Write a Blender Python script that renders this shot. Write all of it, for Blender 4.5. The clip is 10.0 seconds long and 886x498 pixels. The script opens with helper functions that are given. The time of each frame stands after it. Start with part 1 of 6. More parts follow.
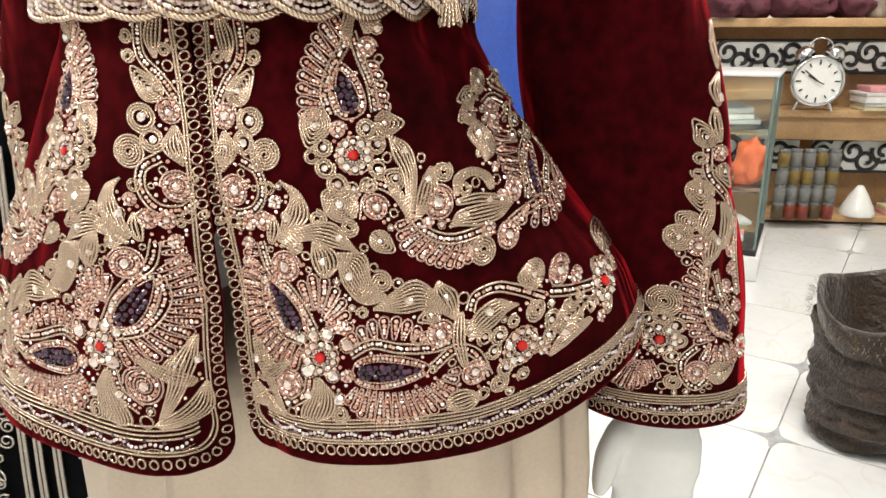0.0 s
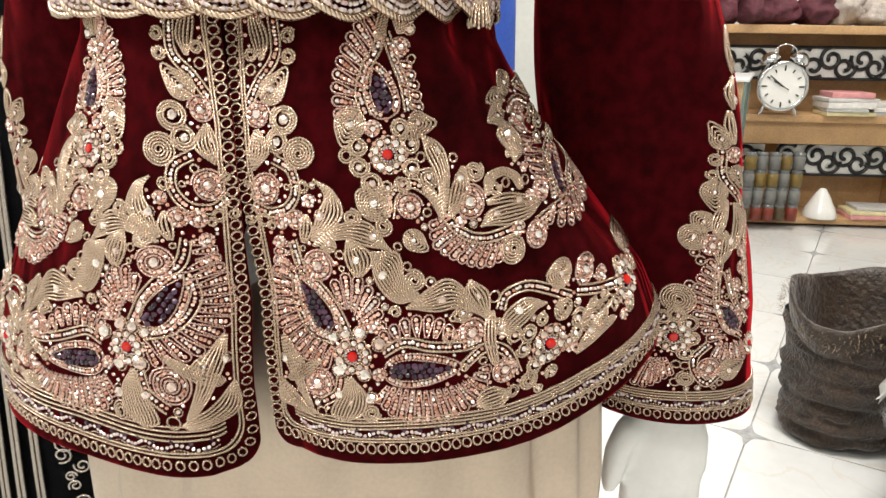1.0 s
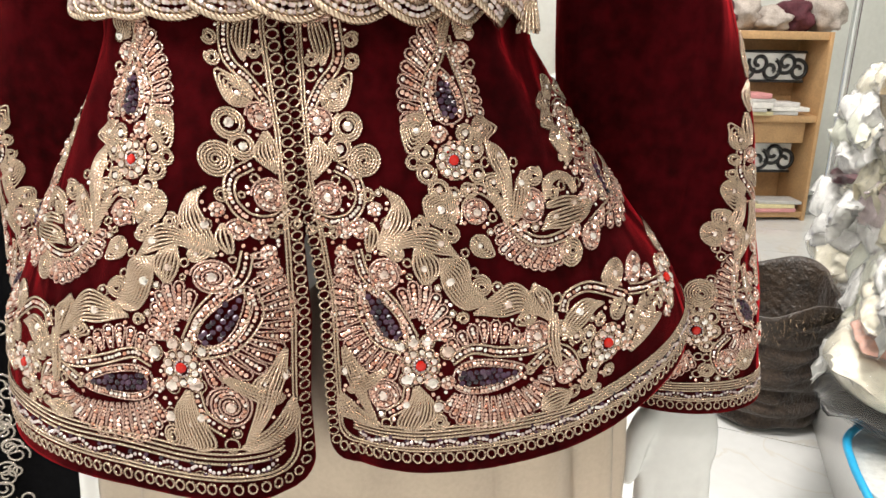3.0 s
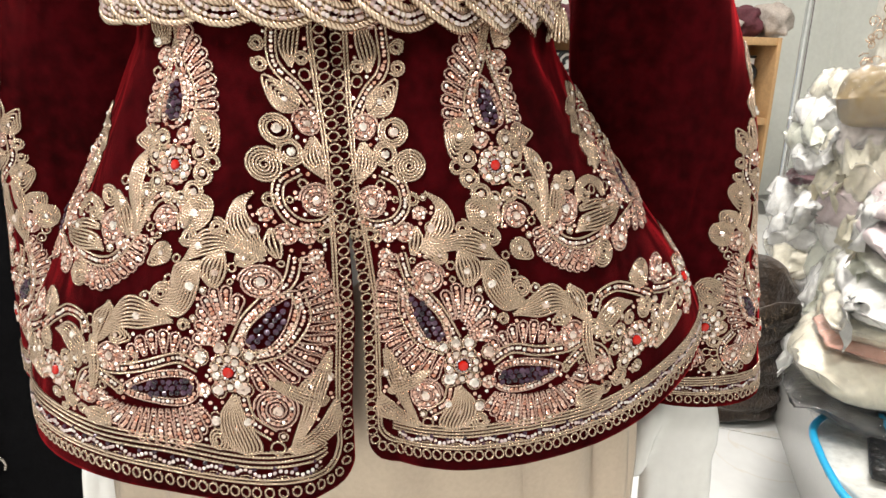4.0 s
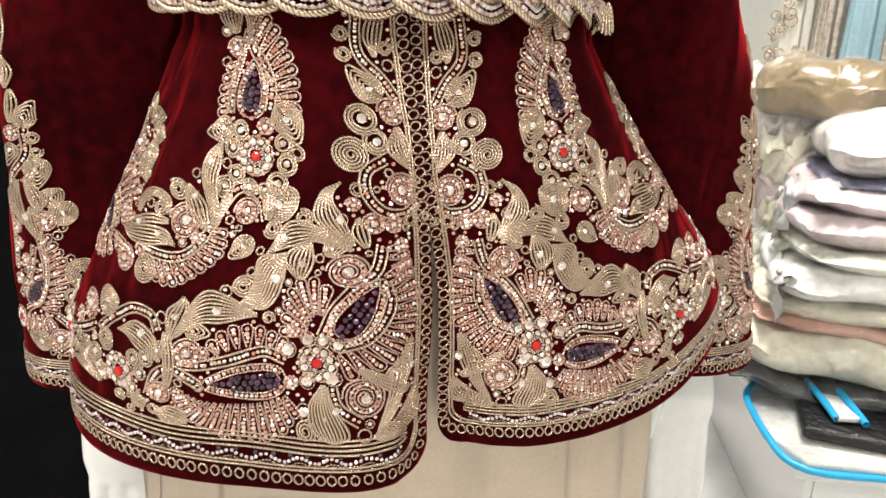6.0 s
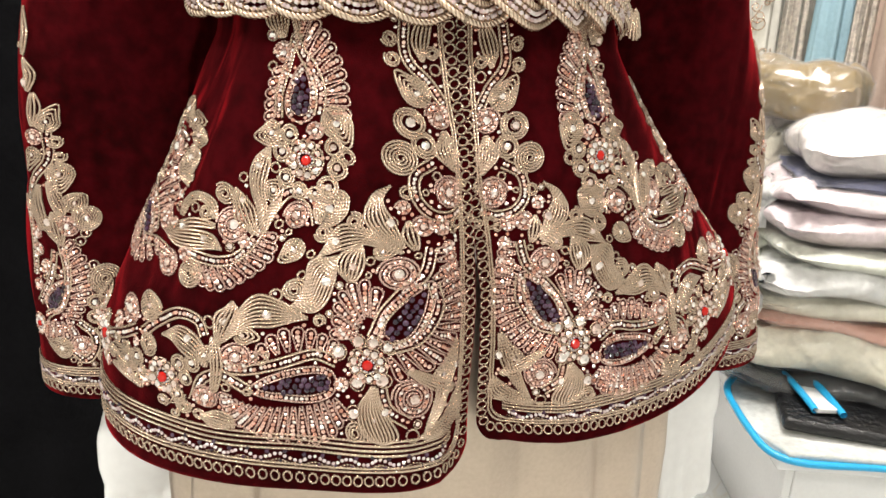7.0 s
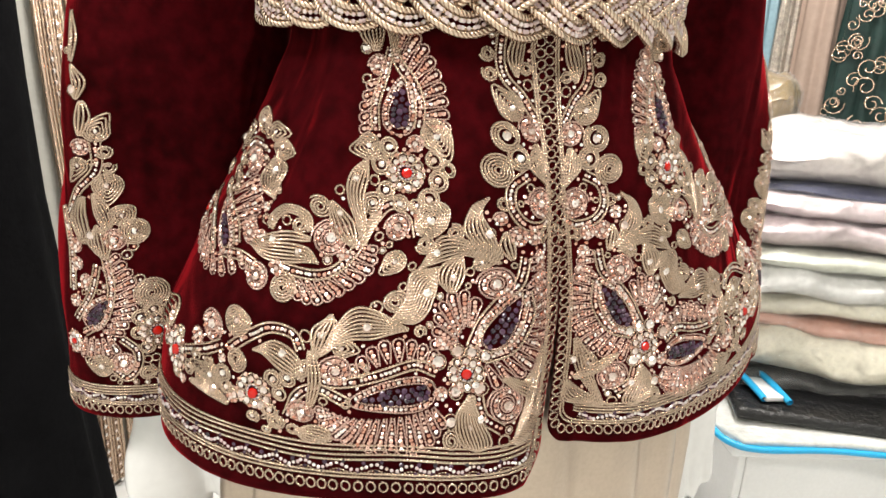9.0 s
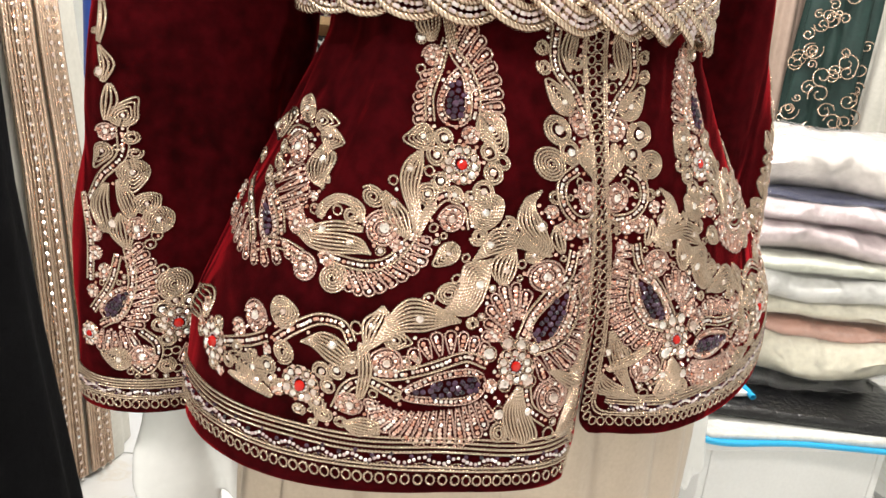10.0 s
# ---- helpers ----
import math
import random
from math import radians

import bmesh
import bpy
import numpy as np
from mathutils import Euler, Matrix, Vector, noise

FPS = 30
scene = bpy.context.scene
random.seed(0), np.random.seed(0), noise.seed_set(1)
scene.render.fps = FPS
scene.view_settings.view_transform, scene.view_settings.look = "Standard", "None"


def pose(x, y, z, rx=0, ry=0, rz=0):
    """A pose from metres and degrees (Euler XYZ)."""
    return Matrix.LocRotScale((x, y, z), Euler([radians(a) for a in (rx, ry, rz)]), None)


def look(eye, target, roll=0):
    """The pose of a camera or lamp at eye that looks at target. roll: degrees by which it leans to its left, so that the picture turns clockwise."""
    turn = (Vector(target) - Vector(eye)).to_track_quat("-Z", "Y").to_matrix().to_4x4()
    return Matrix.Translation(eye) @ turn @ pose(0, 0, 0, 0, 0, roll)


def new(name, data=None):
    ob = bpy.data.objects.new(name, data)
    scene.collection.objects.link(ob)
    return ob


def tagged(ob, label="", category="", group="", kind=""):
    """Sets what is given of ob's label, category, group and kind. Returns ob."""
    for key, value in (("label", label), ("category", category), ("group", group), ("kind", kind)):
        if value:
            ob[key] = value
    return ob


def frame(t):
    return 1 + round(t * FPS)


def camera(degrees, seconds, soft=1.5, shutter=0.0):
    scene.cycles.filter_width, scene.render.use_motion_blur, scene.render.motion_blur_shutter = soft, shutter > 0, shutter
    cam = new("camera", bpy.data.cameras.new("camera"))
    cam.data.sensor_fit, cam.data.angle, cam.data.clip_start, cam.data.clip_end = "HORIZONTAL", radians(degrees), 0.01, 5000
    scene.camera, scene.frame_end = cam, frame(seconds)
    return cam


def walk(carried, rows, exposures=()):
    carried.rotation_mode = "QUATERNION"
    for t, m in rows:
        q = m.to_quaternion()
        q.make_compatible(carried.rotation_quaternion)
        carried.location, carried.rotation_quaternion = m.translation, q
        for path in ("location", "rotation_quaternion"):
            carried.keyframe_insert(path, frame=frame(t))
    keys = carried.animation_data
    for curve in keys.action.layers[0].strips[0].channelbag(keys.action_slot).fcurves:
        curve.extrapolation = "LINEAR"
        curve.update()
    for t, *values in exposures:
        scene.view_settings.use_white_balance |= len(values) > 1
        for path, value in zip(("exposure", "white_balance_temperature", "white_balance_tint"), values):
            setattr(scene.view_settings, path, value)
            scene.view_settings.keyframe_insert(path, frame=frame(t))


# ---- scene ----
cam = camera(63.6, 10.0)
METRES, EYE, TILT, LEAN, TURN = 0.57, 1.15, -17.0, 0.0, 0.0
ROWS = [
    (0.0, 0.0, 0.0, 0.0, 0.0, 0.0, -0.0),
    (0.5, -0.0376, 0.0021, 0.0007, -1.03, 0.09, 0.08),
    (1.0, -0.0772, -0.0058, -0.0026, -2.7, 0.1, -0.02),
    (1.5, -0.1166, -0.0068, -0.0077, -4.76, 0.26, 0.32),
    (2.0, -0.1531, 0.0039, -0.0079, -6.52, 0.16, 0.45),
    (2.5, -0.2061, 0.0166, -0.0006, -8.16, 0.12, 1.23),
    (4.0, -0.3612, 0.0182, 0.01, -13.63, 0.11, 2.43),
    (4.5, -0.4243, 0.0258, 0.01, -15.61, -0.14, 2.83),
    (5.0, -0.4693, 0.0409, 0.0138, -17.67, -0.62, 3.62),
    (5.5, -0.5158, 0.049, 0.0147, -19.69, -0.98, 3.69),
    (7.0, -0.6567, 0.0798, 0.0263, -24.32, -1.31, 4.7),
    (7.5, -0.7007, 0.1036, 0.0265, -26.05, -1.33, 3.91),
    (8.0, -0.7431, 0.1202, 0.0365, -28.28, -0.7, 4.14),
    (8.5, -0.7921, 0.1357, 0.0459, -29.34, -0.92, 4.99),
    (9.0, -0.8464, 0.1593, 0.056, -31.06, -1.83, 5.39),
    (9.5, -0.8889, 0.184, 0.0583, -33.29, -2.72, 4.5),
    (10.0, -0.9467, 0.2258, 0.0602, -35.26, -2.4, 4.55),
]
walk(cam, [(t, pose(0, 0, EYE, TILT, LEAN, TURN) @ pose(METRES * x, METRES * y, METRES * z, 90 + pitch, roll, yaw)) for t, x, y, z, yaw, pitch, roll in ROWS])

# ---- light ----
world = bpy.data.worlds.new("world")
scene.world = world
world.use_nodes = True
world.node_tree.nodes["Background"].inputs[0].default_value = (0.9, 0.95, 1.0, 1)
world.node_tree.nodes["Background"].inputs[1].default_value = 0.03


def area(name, eye, target, size, power, colour):
    lamp = bpy.data.lights.new(name, "AREA")
    lamp.shape, lamp.size, lamp.size_y, lamp.energy, lamp.color = "RECTANGLE", size[0], size[1], power, colour
    ob = new(name, lamp)
    ob.matrix_world = look(eye, target)
    return ob


# Added lamps at the unseen ceiling, placed and powered to balance the brightness.
for x, y, sx, sy, power in ((-0.5, -0.95, 1.2, 0.3, 28), (0.78, 1.18, 0.9, 0.5, 84), (-1.5, -0.1, 0.5, 0.5, 52), (1.6, -1.2, 1.2, 0.3, 12), (2.2, 3.5, 1.2, 0.6, 46), (-0.6, 3.2, 0.6, 0.6, 12)):
    area("unseen_fill_lamp", (x, y, 2.86), (x, y, 0), (sx, sy), power, (1.0, 0.94, 0.885))


# ---- materials ----
def mat(name, colour, rough=0.6, metal=0.0, vary=0.12, scale=18.0, bump=0.0, bump_scale=120.0, **extra):
    """A surface with two scales of noise in its colour and roughness, and a fine relief."""
    m = bpy.data.materials.new(name)
    m.use_nodes = True
    t = m.node_tree
    b = t.nodes["Principled BSDF"]
    at = t.nodes.new("ShaderNodeTexCoord").outputs["Object"]
    big, fine = t.nodes.new("ShaderNodeTexNoise"), t.nodes.new("ShaderNodeTexNoise")
    big.inputs["Scale"].default_value, fine.inputs["Scale"].default_value = scale, scale * 9
    big.inputs["Detail"].default_value = 4
    for n in (big, fine):
        t.links.new(at, n.inputs["Vector"])
    add = t.nodes.new("ShaderNodeMath")
    add.operation = "ADD"
    t.links.new(big.outputs["Fac"], add.inputs[0])
    t.links.new(fine.outputs["Fac"], add.inputs[1])
    ramp = t.nodes.new("ShaderNodeMapRange")
    ramp.inputs["From Min"].default_value, ramp.inputs["From Max"].default_value = 0.7, 1.3
    ramp.inputs["To Min"].default_value, ramp.inputs["To Max"].default_value = 1 - vary, 1 + vary
    t.links.new(add.outputs[0], ramp.inputs["Value"])
    mul = t.nodes.new("ShaderNodeMix")
    mul.data_type, mul.blend_type = "RGBA", "MULTIPLY"
    mul.inputs["Factor"].default_value = 1.0
    mul.inputs["A"].default_value = (*colour, 1)
    t.links.new(ramp.outputs[0], mul.inputs["B"])
    t.links.new(mul.outputs["Result"], b.inputs["Base Color"])
    b.inputs["Roughness"].default_value = rough
    b.inputs["Metallic"].default_value = metal
    if bump:
        relief, nb = t.nodes.new("ShaderNodeTexNoise"), t.nodes.new("ShaderNodeBump")
        relief.inputs["Scale"].default_value = bump_scale
        relief.inputs["Detail"].default_value = 5
        t.links.new(at, relief.inputs["Vector"])
        t.links.new(relief.outputs["Fac"], nb.inputs["Height"])
        nb.inputs["Strength"].default_value, nb.inputs["Distance"].default_value = bump, 0.01
        t.links.new(nb.outputs[0], b.inputs["Normal"])
    for key, value in extra.items():
        b.inputs[key.replace("_", " ")].default_value = value
    return m


def cord_material(name, colour, dark, pitch, rough=0.27, metal=0.92):
    """Twisted metallic cord: slanting strands run round it, with shade painted into their grooves."""
    m = mat(name, colour, rough, metal, 0.1, 25)
    t = m.node_tree
    b = t.nodes["Principled BSDF"]
    uv, cut = t.nodes.new("ShaderNodeUVMap"), t.nodes.new("ShaderNodeSeparateXYZ")
    uv.uv_map = "along"
    t.links.new(uv.outputs[0], cut.inputs[0])
    steps = []
    for kind, value in (("DIVIDE", pitch), ("ADD", None), ("PINGPONG", 0.5)):
        n = t.nodes.new("ShaderNodeMath")
        n.operation = kind
        if value is not None:
            n.inputs[1].default_value = value
        steps.append(n)
    t.links.new(cut.outputs[0], steps[0].inputs[0])
    t.links.new(steps[0].outputs[0], steps[1].inputs[0])
    lay = t.nodes.new("ShaderNodeMath")
    lay.operation = "MULTIPLY"
    lay.inputs[1].default_value = 3.0
    t.links.new(cut.outputs[1], lay.inputs[0])
    t.links.new(lay.outputs[0], steps[1].inputs[1])
    t.links.new(steps[1].outputs[0], steps[2].inputs[0])
    bump = t.nodes.new("ShaderNodeBump")
    bump.inputs["Strength"].default_value, bump.inputs["Distance"].default_value = 1.0, 0.0009
    t.links.new(steps[2].outputs[0], bump.inputs["Height"])
    t.links.new(bump.outputs[0], b.inputs["Normal"])
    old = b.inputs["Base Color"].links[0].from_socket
    # Crevice shade between strands is put into the colour: dark at each groove.
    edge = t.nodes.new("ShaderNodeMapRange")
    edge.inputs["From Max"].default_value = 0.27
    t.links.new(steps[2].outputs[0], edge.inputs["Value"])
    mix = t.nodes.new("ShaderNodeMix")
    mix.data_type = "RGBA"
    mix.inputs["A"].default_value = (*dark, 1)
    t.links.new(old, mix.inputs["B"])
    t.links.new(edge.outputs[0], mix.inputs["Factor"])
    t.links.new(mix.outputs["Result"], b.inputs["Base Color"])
    return m


def island_tint(m, low, high):
    """Varies the colour from piece to piece of a joined mesh."""
    t = m.node_tree
    b = t.nodes["Principled BSDF"]
    geo, ramp = t.nodes.new("ShaderNodeNewGeometry"), t.nodes.new("ShaderNodeMix")
    ramp.data_type = "RGBA"
    ramp.inputs["A"].default_value, ramp.inputs["B"].default_value = (*low, 1), (*high, 1)
    info, blend = t.nodes.new("ShaderNodeObjectInfo"), t.nodes.new("ShaderNodeMath")
    blend.operation = "ADD"
    t.links.new(geo.outputs["Random Per Island"], blend.inputs[0])
    t.links.new(info.outputs["Random"], blend.inputs[1])
    wrap = t.nodes.new("ShaderNodeMath")
    wrap.operation = "FRACT"
    t.links.new(blend.outputs[0], wrap.inputs[0])
    t.links.new(wrap.outputs[0], ramp.inputs["Factor"])
    t.links.new(ramp.outputs["Result"], b.inputs["Base Color"])
    return m


def drape(m, scale, depth):
    """Soft hanging creases, long from top to bottom, under the fine relief of a cloth."""
    t = m.node_tree
    b = t.nodes["Principled BSDF"]
    turn, noise, crease = t.nodes.new("ShaderNodeMapping"), t.nodes.new("ShaderNodeTexNoise"), t.nodes.new("ShaderNodeBump")
    turn.inputs["Scale"].default_value = scale
    noise.inputs["Scale"].default_value, noise.inputs["Detail"].default_value, noise.inputs["Distortion"].default_value = 1.0, 2.0, 0.8
    t.links.new(t.nodes.new("ShaderNodeTexCoord").outputs["Object"], turn.inputs[0])
    t.links.new(turn.outputs[0], noise.inputs["Vector"])
    t.links.new(noise.outputs["Fac"], crease.inputs["Height"])
    crease.inputs["Strength"].default_value, crease.inputs["Distance"].default_value = 1.0, depth
    old = b.inputs["Normal"].links[0].from_node
    t.links.new(crease.outputs[0], old.inputs["Normal"])


VELVET = mat("burgundy_velvet", (0.027, 0.0008, 0.0016), 0.9, 0, 0.6, 9, 0.1, 900, Sheen_Weight=0.42, Sheen_Roughness=0.34, Sheen_Tint=(0.9, 0.02, 0.035, 1), Specular_IOR_Level=0.03)
drape(VELVET, (15, 15, 5), 0.022)
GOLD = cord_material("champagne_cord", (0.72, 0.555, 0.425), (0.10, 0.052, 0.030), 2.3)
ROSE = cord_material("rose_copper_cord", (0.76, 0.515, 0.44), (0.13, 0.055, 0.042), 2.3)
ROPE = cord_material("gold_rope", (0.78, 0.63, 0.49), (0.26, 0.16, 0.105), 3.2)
BEADS = {
    "crystal": island_tint(mat("rhinestone_glass", (0.9, 0.88, 0.86), 0.06, 0.9), (0.96, 0.92, 0.89), (0.74, 0.57, 0.50)),
    "red": mat("red_glass", (0.46, 0.006, 0.002), 0.12, 0.0, 0.1, Coat_Weight=0.4),
    "peach": island_tint(mat("peach_glass", (0.78, 0.46, 0.32), 0.09, 0.8), (0.95, 0.68, 0.58), (0.58, 0.27, 0.19)),
    "purple": island_tint(mat("purple_glass", (0.03, 0.01, 0.035), 0.1, 0.0, Specular_IOR_Level=0.5, Coat_Weight=0.3, Coat_Roughness=0.04), (0.012, 0.004, 0.012), (0.085, 0.038, 0.075)),
    "silver": island_tint(mat("silver_glass", (0.8, 0.7, 0.68), 0.14, 0.5), (0.9, 0.82, 0.8), (0.62, 0.46, 0.46)),
}
SATIN = mat("cream_satin", (0.52, 0.43, 0.345), 0.33, 0.85, 0.06, 30, 0.10, 900)
drape(SATIN, (24, 24, 1.5), 0.004)
PLASTER = mat("white_gloss_paint", (0.76, 0.76, 0.75), 0.22, 0, 0.03, 12, 0.02, 60)


# ---- shape of the jacket ----
JO, JA, JZ = (-0.135, 0.600), radians(-8.5), 0.07
E = np.array((math.cos(JA), math.sin(JA), 0.0))
N = np.array((math.sin(JA), -math.cos(JA), 0.0))


def jw(u, w, z):
    """The place in the room of a point of the jacket's own frame: across, forward, up."""
    u, w, z = np.broadcast_arrays(np.asarray(u, float), np.asarray(w, float), np.asarray(z, float))
    out = np.multiply.outer(u, E) + np.multiply.outer(w, N)
    out[..., 0] += JO[0]
    out[..., 1] += JO[1]
    out[..., 2] = z + JZ
    return out


ZK = [0.74, 0.81, 0.87, 0.90, 0.946, 1.0, 1.04, 1.075, 1.12, 1.2, 1.35]
AR = [0.311, 0.308, 0.302, 0.288, 0.253, 0.211, 0.184, 0.164, 0.157, 0.16, 0.18]
AL = [0.266, 0.263, 0.255, 0.240, 0.218, 0.188, 0.168, 0.151, 0.144, 0.16, 0.18]
BR = [0.169, 0.164, 0.159, 0.153, 0.148, 0.140, 0.133, 0.124, 0.117, 0.13, 0.14]
BL = [0.178, 0.173, 0.169, 0.163, 0.155, 0.142, 0.128, 0.121, 0.116, 0.13, 0.14]
CK = [0.004, 0.002, 0.0, -0.001, -0.003, -0.007, -0.0105, -0.0125, -0.014, -0.014, -0.014]
VK = [0.048, 0.043, 0.032, 0.026, 0.020, 0.015, 0.013, 0.010, 0.005, 0.0, 0.0]


def skirt(phi, z):
    a = np.where(phi > 0, np.interp(z, ZK, AR), np.interp(z, ZK, AL))
    c, s = np.cos(phi), np.sin(phi)
    side = np.clip(0.5 + s * 6, 0, 1)
    b, v = np.interp(z, ZK, BR) * side + np.interp(z, ZK, BL) * (1 - side), np.interp(z, ZK, VK)
    u = a * np.sign(s) * np.abs(s) ** 0.92
    w = b * np.sign(c) * np.abs(c) ** 0.92
    w = w - v * (0.5 + 0.5 * side) * np.exp(-(u / (0.034 + 0.008 * side)) ** 2) * (c > 0)
    gather = np.clip((z - 0.93) / 0.13, 0, 1) * np.clip((np.abs(phi) - 0.35) / 0.3, 0, 1)
    k = 1 + gather * 0.022 * (np.sin(13 * phi + 14 * z) + 0.5 * np.sin(21 * phi - 17 * z + 1))
    lean = np.interp(z, ZK, CK) * (1 + c) / 2
    return u * k + lean, w * k


GP, GZ, GF = np.linspace(0, 0.52, 400), np.linspace(0.72, 1.18, 93), np.linspace(0, 2.6, 500)
PHI = np.zeros((2, len(GZ), len(GP)))
for side in (0, 1):
    for k, zz in enumerate(GZ):
        uu, ww = skirt(GF * (1 if side else -1) + 1e-9, zz + 0 * GF)
        run = np.concatenate([[0], np.cumsum(np.hypot(np.diff(uu), np.diff(ww)))])
        PHI[side, k] = np.interp(GP, run, GF)


def phi_of(p, z):
    side = (p > 0).astype(int)
    x = np.clip(np.abs(p) / (GP[1] - GP[0]), 0, len(GP) - 1.001)
    y = np.clip((z - GZ[0]) / (GZ[1] - GZ[0]), 0, len(GZ) - 1.001)
    i, j = x.astype(int), y.astype(int)
    fx, fy = x - i, y - j
    f = (PHI[side, j, i] * (1 - fx) + PHI[side, j, i + 1] * fx) * (1 - fy) + (PHI[side, j + 1, i] * (1 - fx) + PHI[side, j + 1, i + 1] * fx) * fy
    return np.where(p > 0, f, -f)


def hem_z(p):
    """The height of the hem, by the way along it from the front edge."""
    q = np.abs(p)
    right = np.interp(q, [0.01, 0.03, 0.055, 0.12, 0.15, 0.18, 0.20, 0.22, 0.245, 0.275, 0.305, 0.36], [0.789, 0.7925, 0.7955, 0.7960, 0.7985, 0.802, 0.806, 0.811, 0.8195, 0.829, 0.8385, 0.850])
    left = np.interp(q, [0.02, 0.06, 0.10, 0.14, 0.20, 0.25, 0.30], [0.779, 0.781, 0.783, 0.786, 0.787, 0.788, 0.790])
    return np.where(p > 0, right, left)


def shift(p, h):
    """The front edges part towards the hem."""
    low = np.clip((0.20 - h) / 0.08, 0, 1)
    near = np.clip((0.07 + p) / 0.04, 0, 1) * np.clip((h - 0.06) / 0.06, 0, 1) * np.clip((0.30 - h) / 0.06, 0, 1)
    return p + np.where(p > 0, 0.009 * low, 0.002 * low + 0.0045 * near)


def peplum(p, h):
    """The place on the skirt of the jacket, p metres along from the front edge, h metres above the hem."""
    p, h = np.broadcast_arrays(np.asarray(p, float), np.asarray(h, float))
    z = hem_z(p) + h
    u, w = skirt(phi_of(shift(p, h), z), z)
    w = w + np.where(p > 0, 0.0, 0.004 * np.exp(-(p / 0.06) ** 2))
    return jw(u, w, z)


SLEEVE_R = np.array([(0.752, 0.331, -0.055, 0.080, 0.062), (0.85, 0.316, -0.060, 0.082, 0.066), (1.0, 0.286, -0.068, 0.081, 0.071),
                     (1.15, 0.260, -0.072, 0.071, 0.070), (1.42, 0.20, -0.07, 0.07, 0.07)])
SLEEVE_L = np.array([(0.752, -0.264, -0.115, 0.071, 0.058), (0.85, -0.259, -0.115, 0.074, 0.062), (1.0, -0.238, -0.115, 0.084, 0.066),
                     (1.15, -0.223, -0.11, 0.083, 0.07), (1.42, -0.18, -0.09, 0.085, 0.07)])


def sleeve(p, h, rows, sign):
    """The place on a sleeve, p metres round from its front, outwards, h metres above the cuff's edge."""
    p, h = np.broadcast_arrays(np.asarray(p, float), np.asarray(h, float))
    z = rows[0, 0] + h
    cu, cw, ru, rw = [np.interp(z, rows[:, 0], rows[:, k]) for k in (1, 2, 3, 4)]
    a = p / 0.068
    fold = 1 + np.clip((h - 0.06) / 0.12, 0, 1) * (0.07 * np.sin(3 * a + 11 * z) + 0.05 * np.sin(5 * a - 23 * z + 1))
    return jw(cu + sign * ru * fold * np.sin(a), cw + rw * fold * np.cos(a), z)


def sleeve_r(p, h):
    return sleeve(p, h, SLEEVE_R, 1)


def sleeve_l(p, h):
    return sleeve(p, h, SLEEVE_L, -1)


# ---- needlework ----
class Needle:
    """Collects the cords and beads of one motif on a sheet and makes meshes of them."""
    sheet, mirror, owner = None, 1, None

    def __init__(self):
        self.cords, self.beads = [], {}


work = Needle()
covered = []
dice = random.Random(5)


def other_side(p, h):
    """The second front panel is worked a little wider and longer than the first."""
    high = np.clip((h - 125) / 55, 0, 1)
    wider = (14 * np.clip(p / 60, 0, 1) + 8 * np.clip((p - 110) / 50, 0, 1)) * (1 - 0.95 * high + 0.4 * high * np.clip((p - 150) / 60, 0, 1))
    longer = np.interp(h, [8, 20, 30], [-2.5, 1, 5.5])
    longer = longer + np.clip((h - 30) / 30, 0, 1) * (15 - 16 * np.clip((p - 85) / 70, 0, 1) - longer)
    return p + wider, h + longer


def on_sheet(ph):
    """Places and outward normals on the present sheet, for pattern points in millimetres."""
    p, h = ph[:, 0], ph[:, 1]
    if Needle.mirror < 0:
        p, h = other_side(p, h)
    p, h = p * 0.001 * Needle.mirror, h * 0.001
    e = 0.0006
    x = Needle.sheet(p, h)
    a = Needle.sheet(p + e, h) - Needle.sheet(p - e, h)
    b = Needle.sheet(p, h + e) - Needle.sheet(p, h - e)
    n = np.cross(a, b)
    n /= np.linalg.norm(n, axis=1)[:, None] + 1e-12
    hub = jw(Needle.hub[0], Needle.hub[1], 0.9)
    out = x - hub
    out[:, 2] = 0
    n[(n * out).sum(1) < 0] *= -1
    return x, n


def smooth(points, step=1.3):
    """A smooth line through a few points, cut into short steps."""
    q = np.array(points, float).reshape(-1, 2)
    if len(q) > 2:
        ends = np.vstack([2 * q[0] - q[1], q, 2 * q[-1] - q[-2]])
        rows = []
        for i in range(len(q) - 1):
            p0, p1, p2, p3 = ends[i:i + 4]
            n = max(2, int(np.linalg.norm(p2 - p1) / step))
            t = np.linspace(0, 1, n, endpoint=False)[:, None]
            rows.append(0.5 * (2 * p1 + (p2 - p0) * t + (2 * p0 - 5 * p1 + 4 * p2 - p3) * t ** 2 + (3 * p1 - p0 - 3 * p2 + p3) * t ** 3))
        return np.vstack(rows + [q[-1:]])
    n = max(2, int(np.linalg.norm(q[1] - q[0]) / step) + 1)
    return q[0] + (q[1] - q[0]) * np.linspace(0, 1, n)[:, None]


def cord(points, r=1.05, lift=0.8, closed=False):
    work.cords.append((np.array(points, float).reshape(-1, 2), r, lift, closed))


def bead(p, h, r, kind, lift=0.4):
    work.beads.setdefault(kind, []).append((p, h, r, lift))


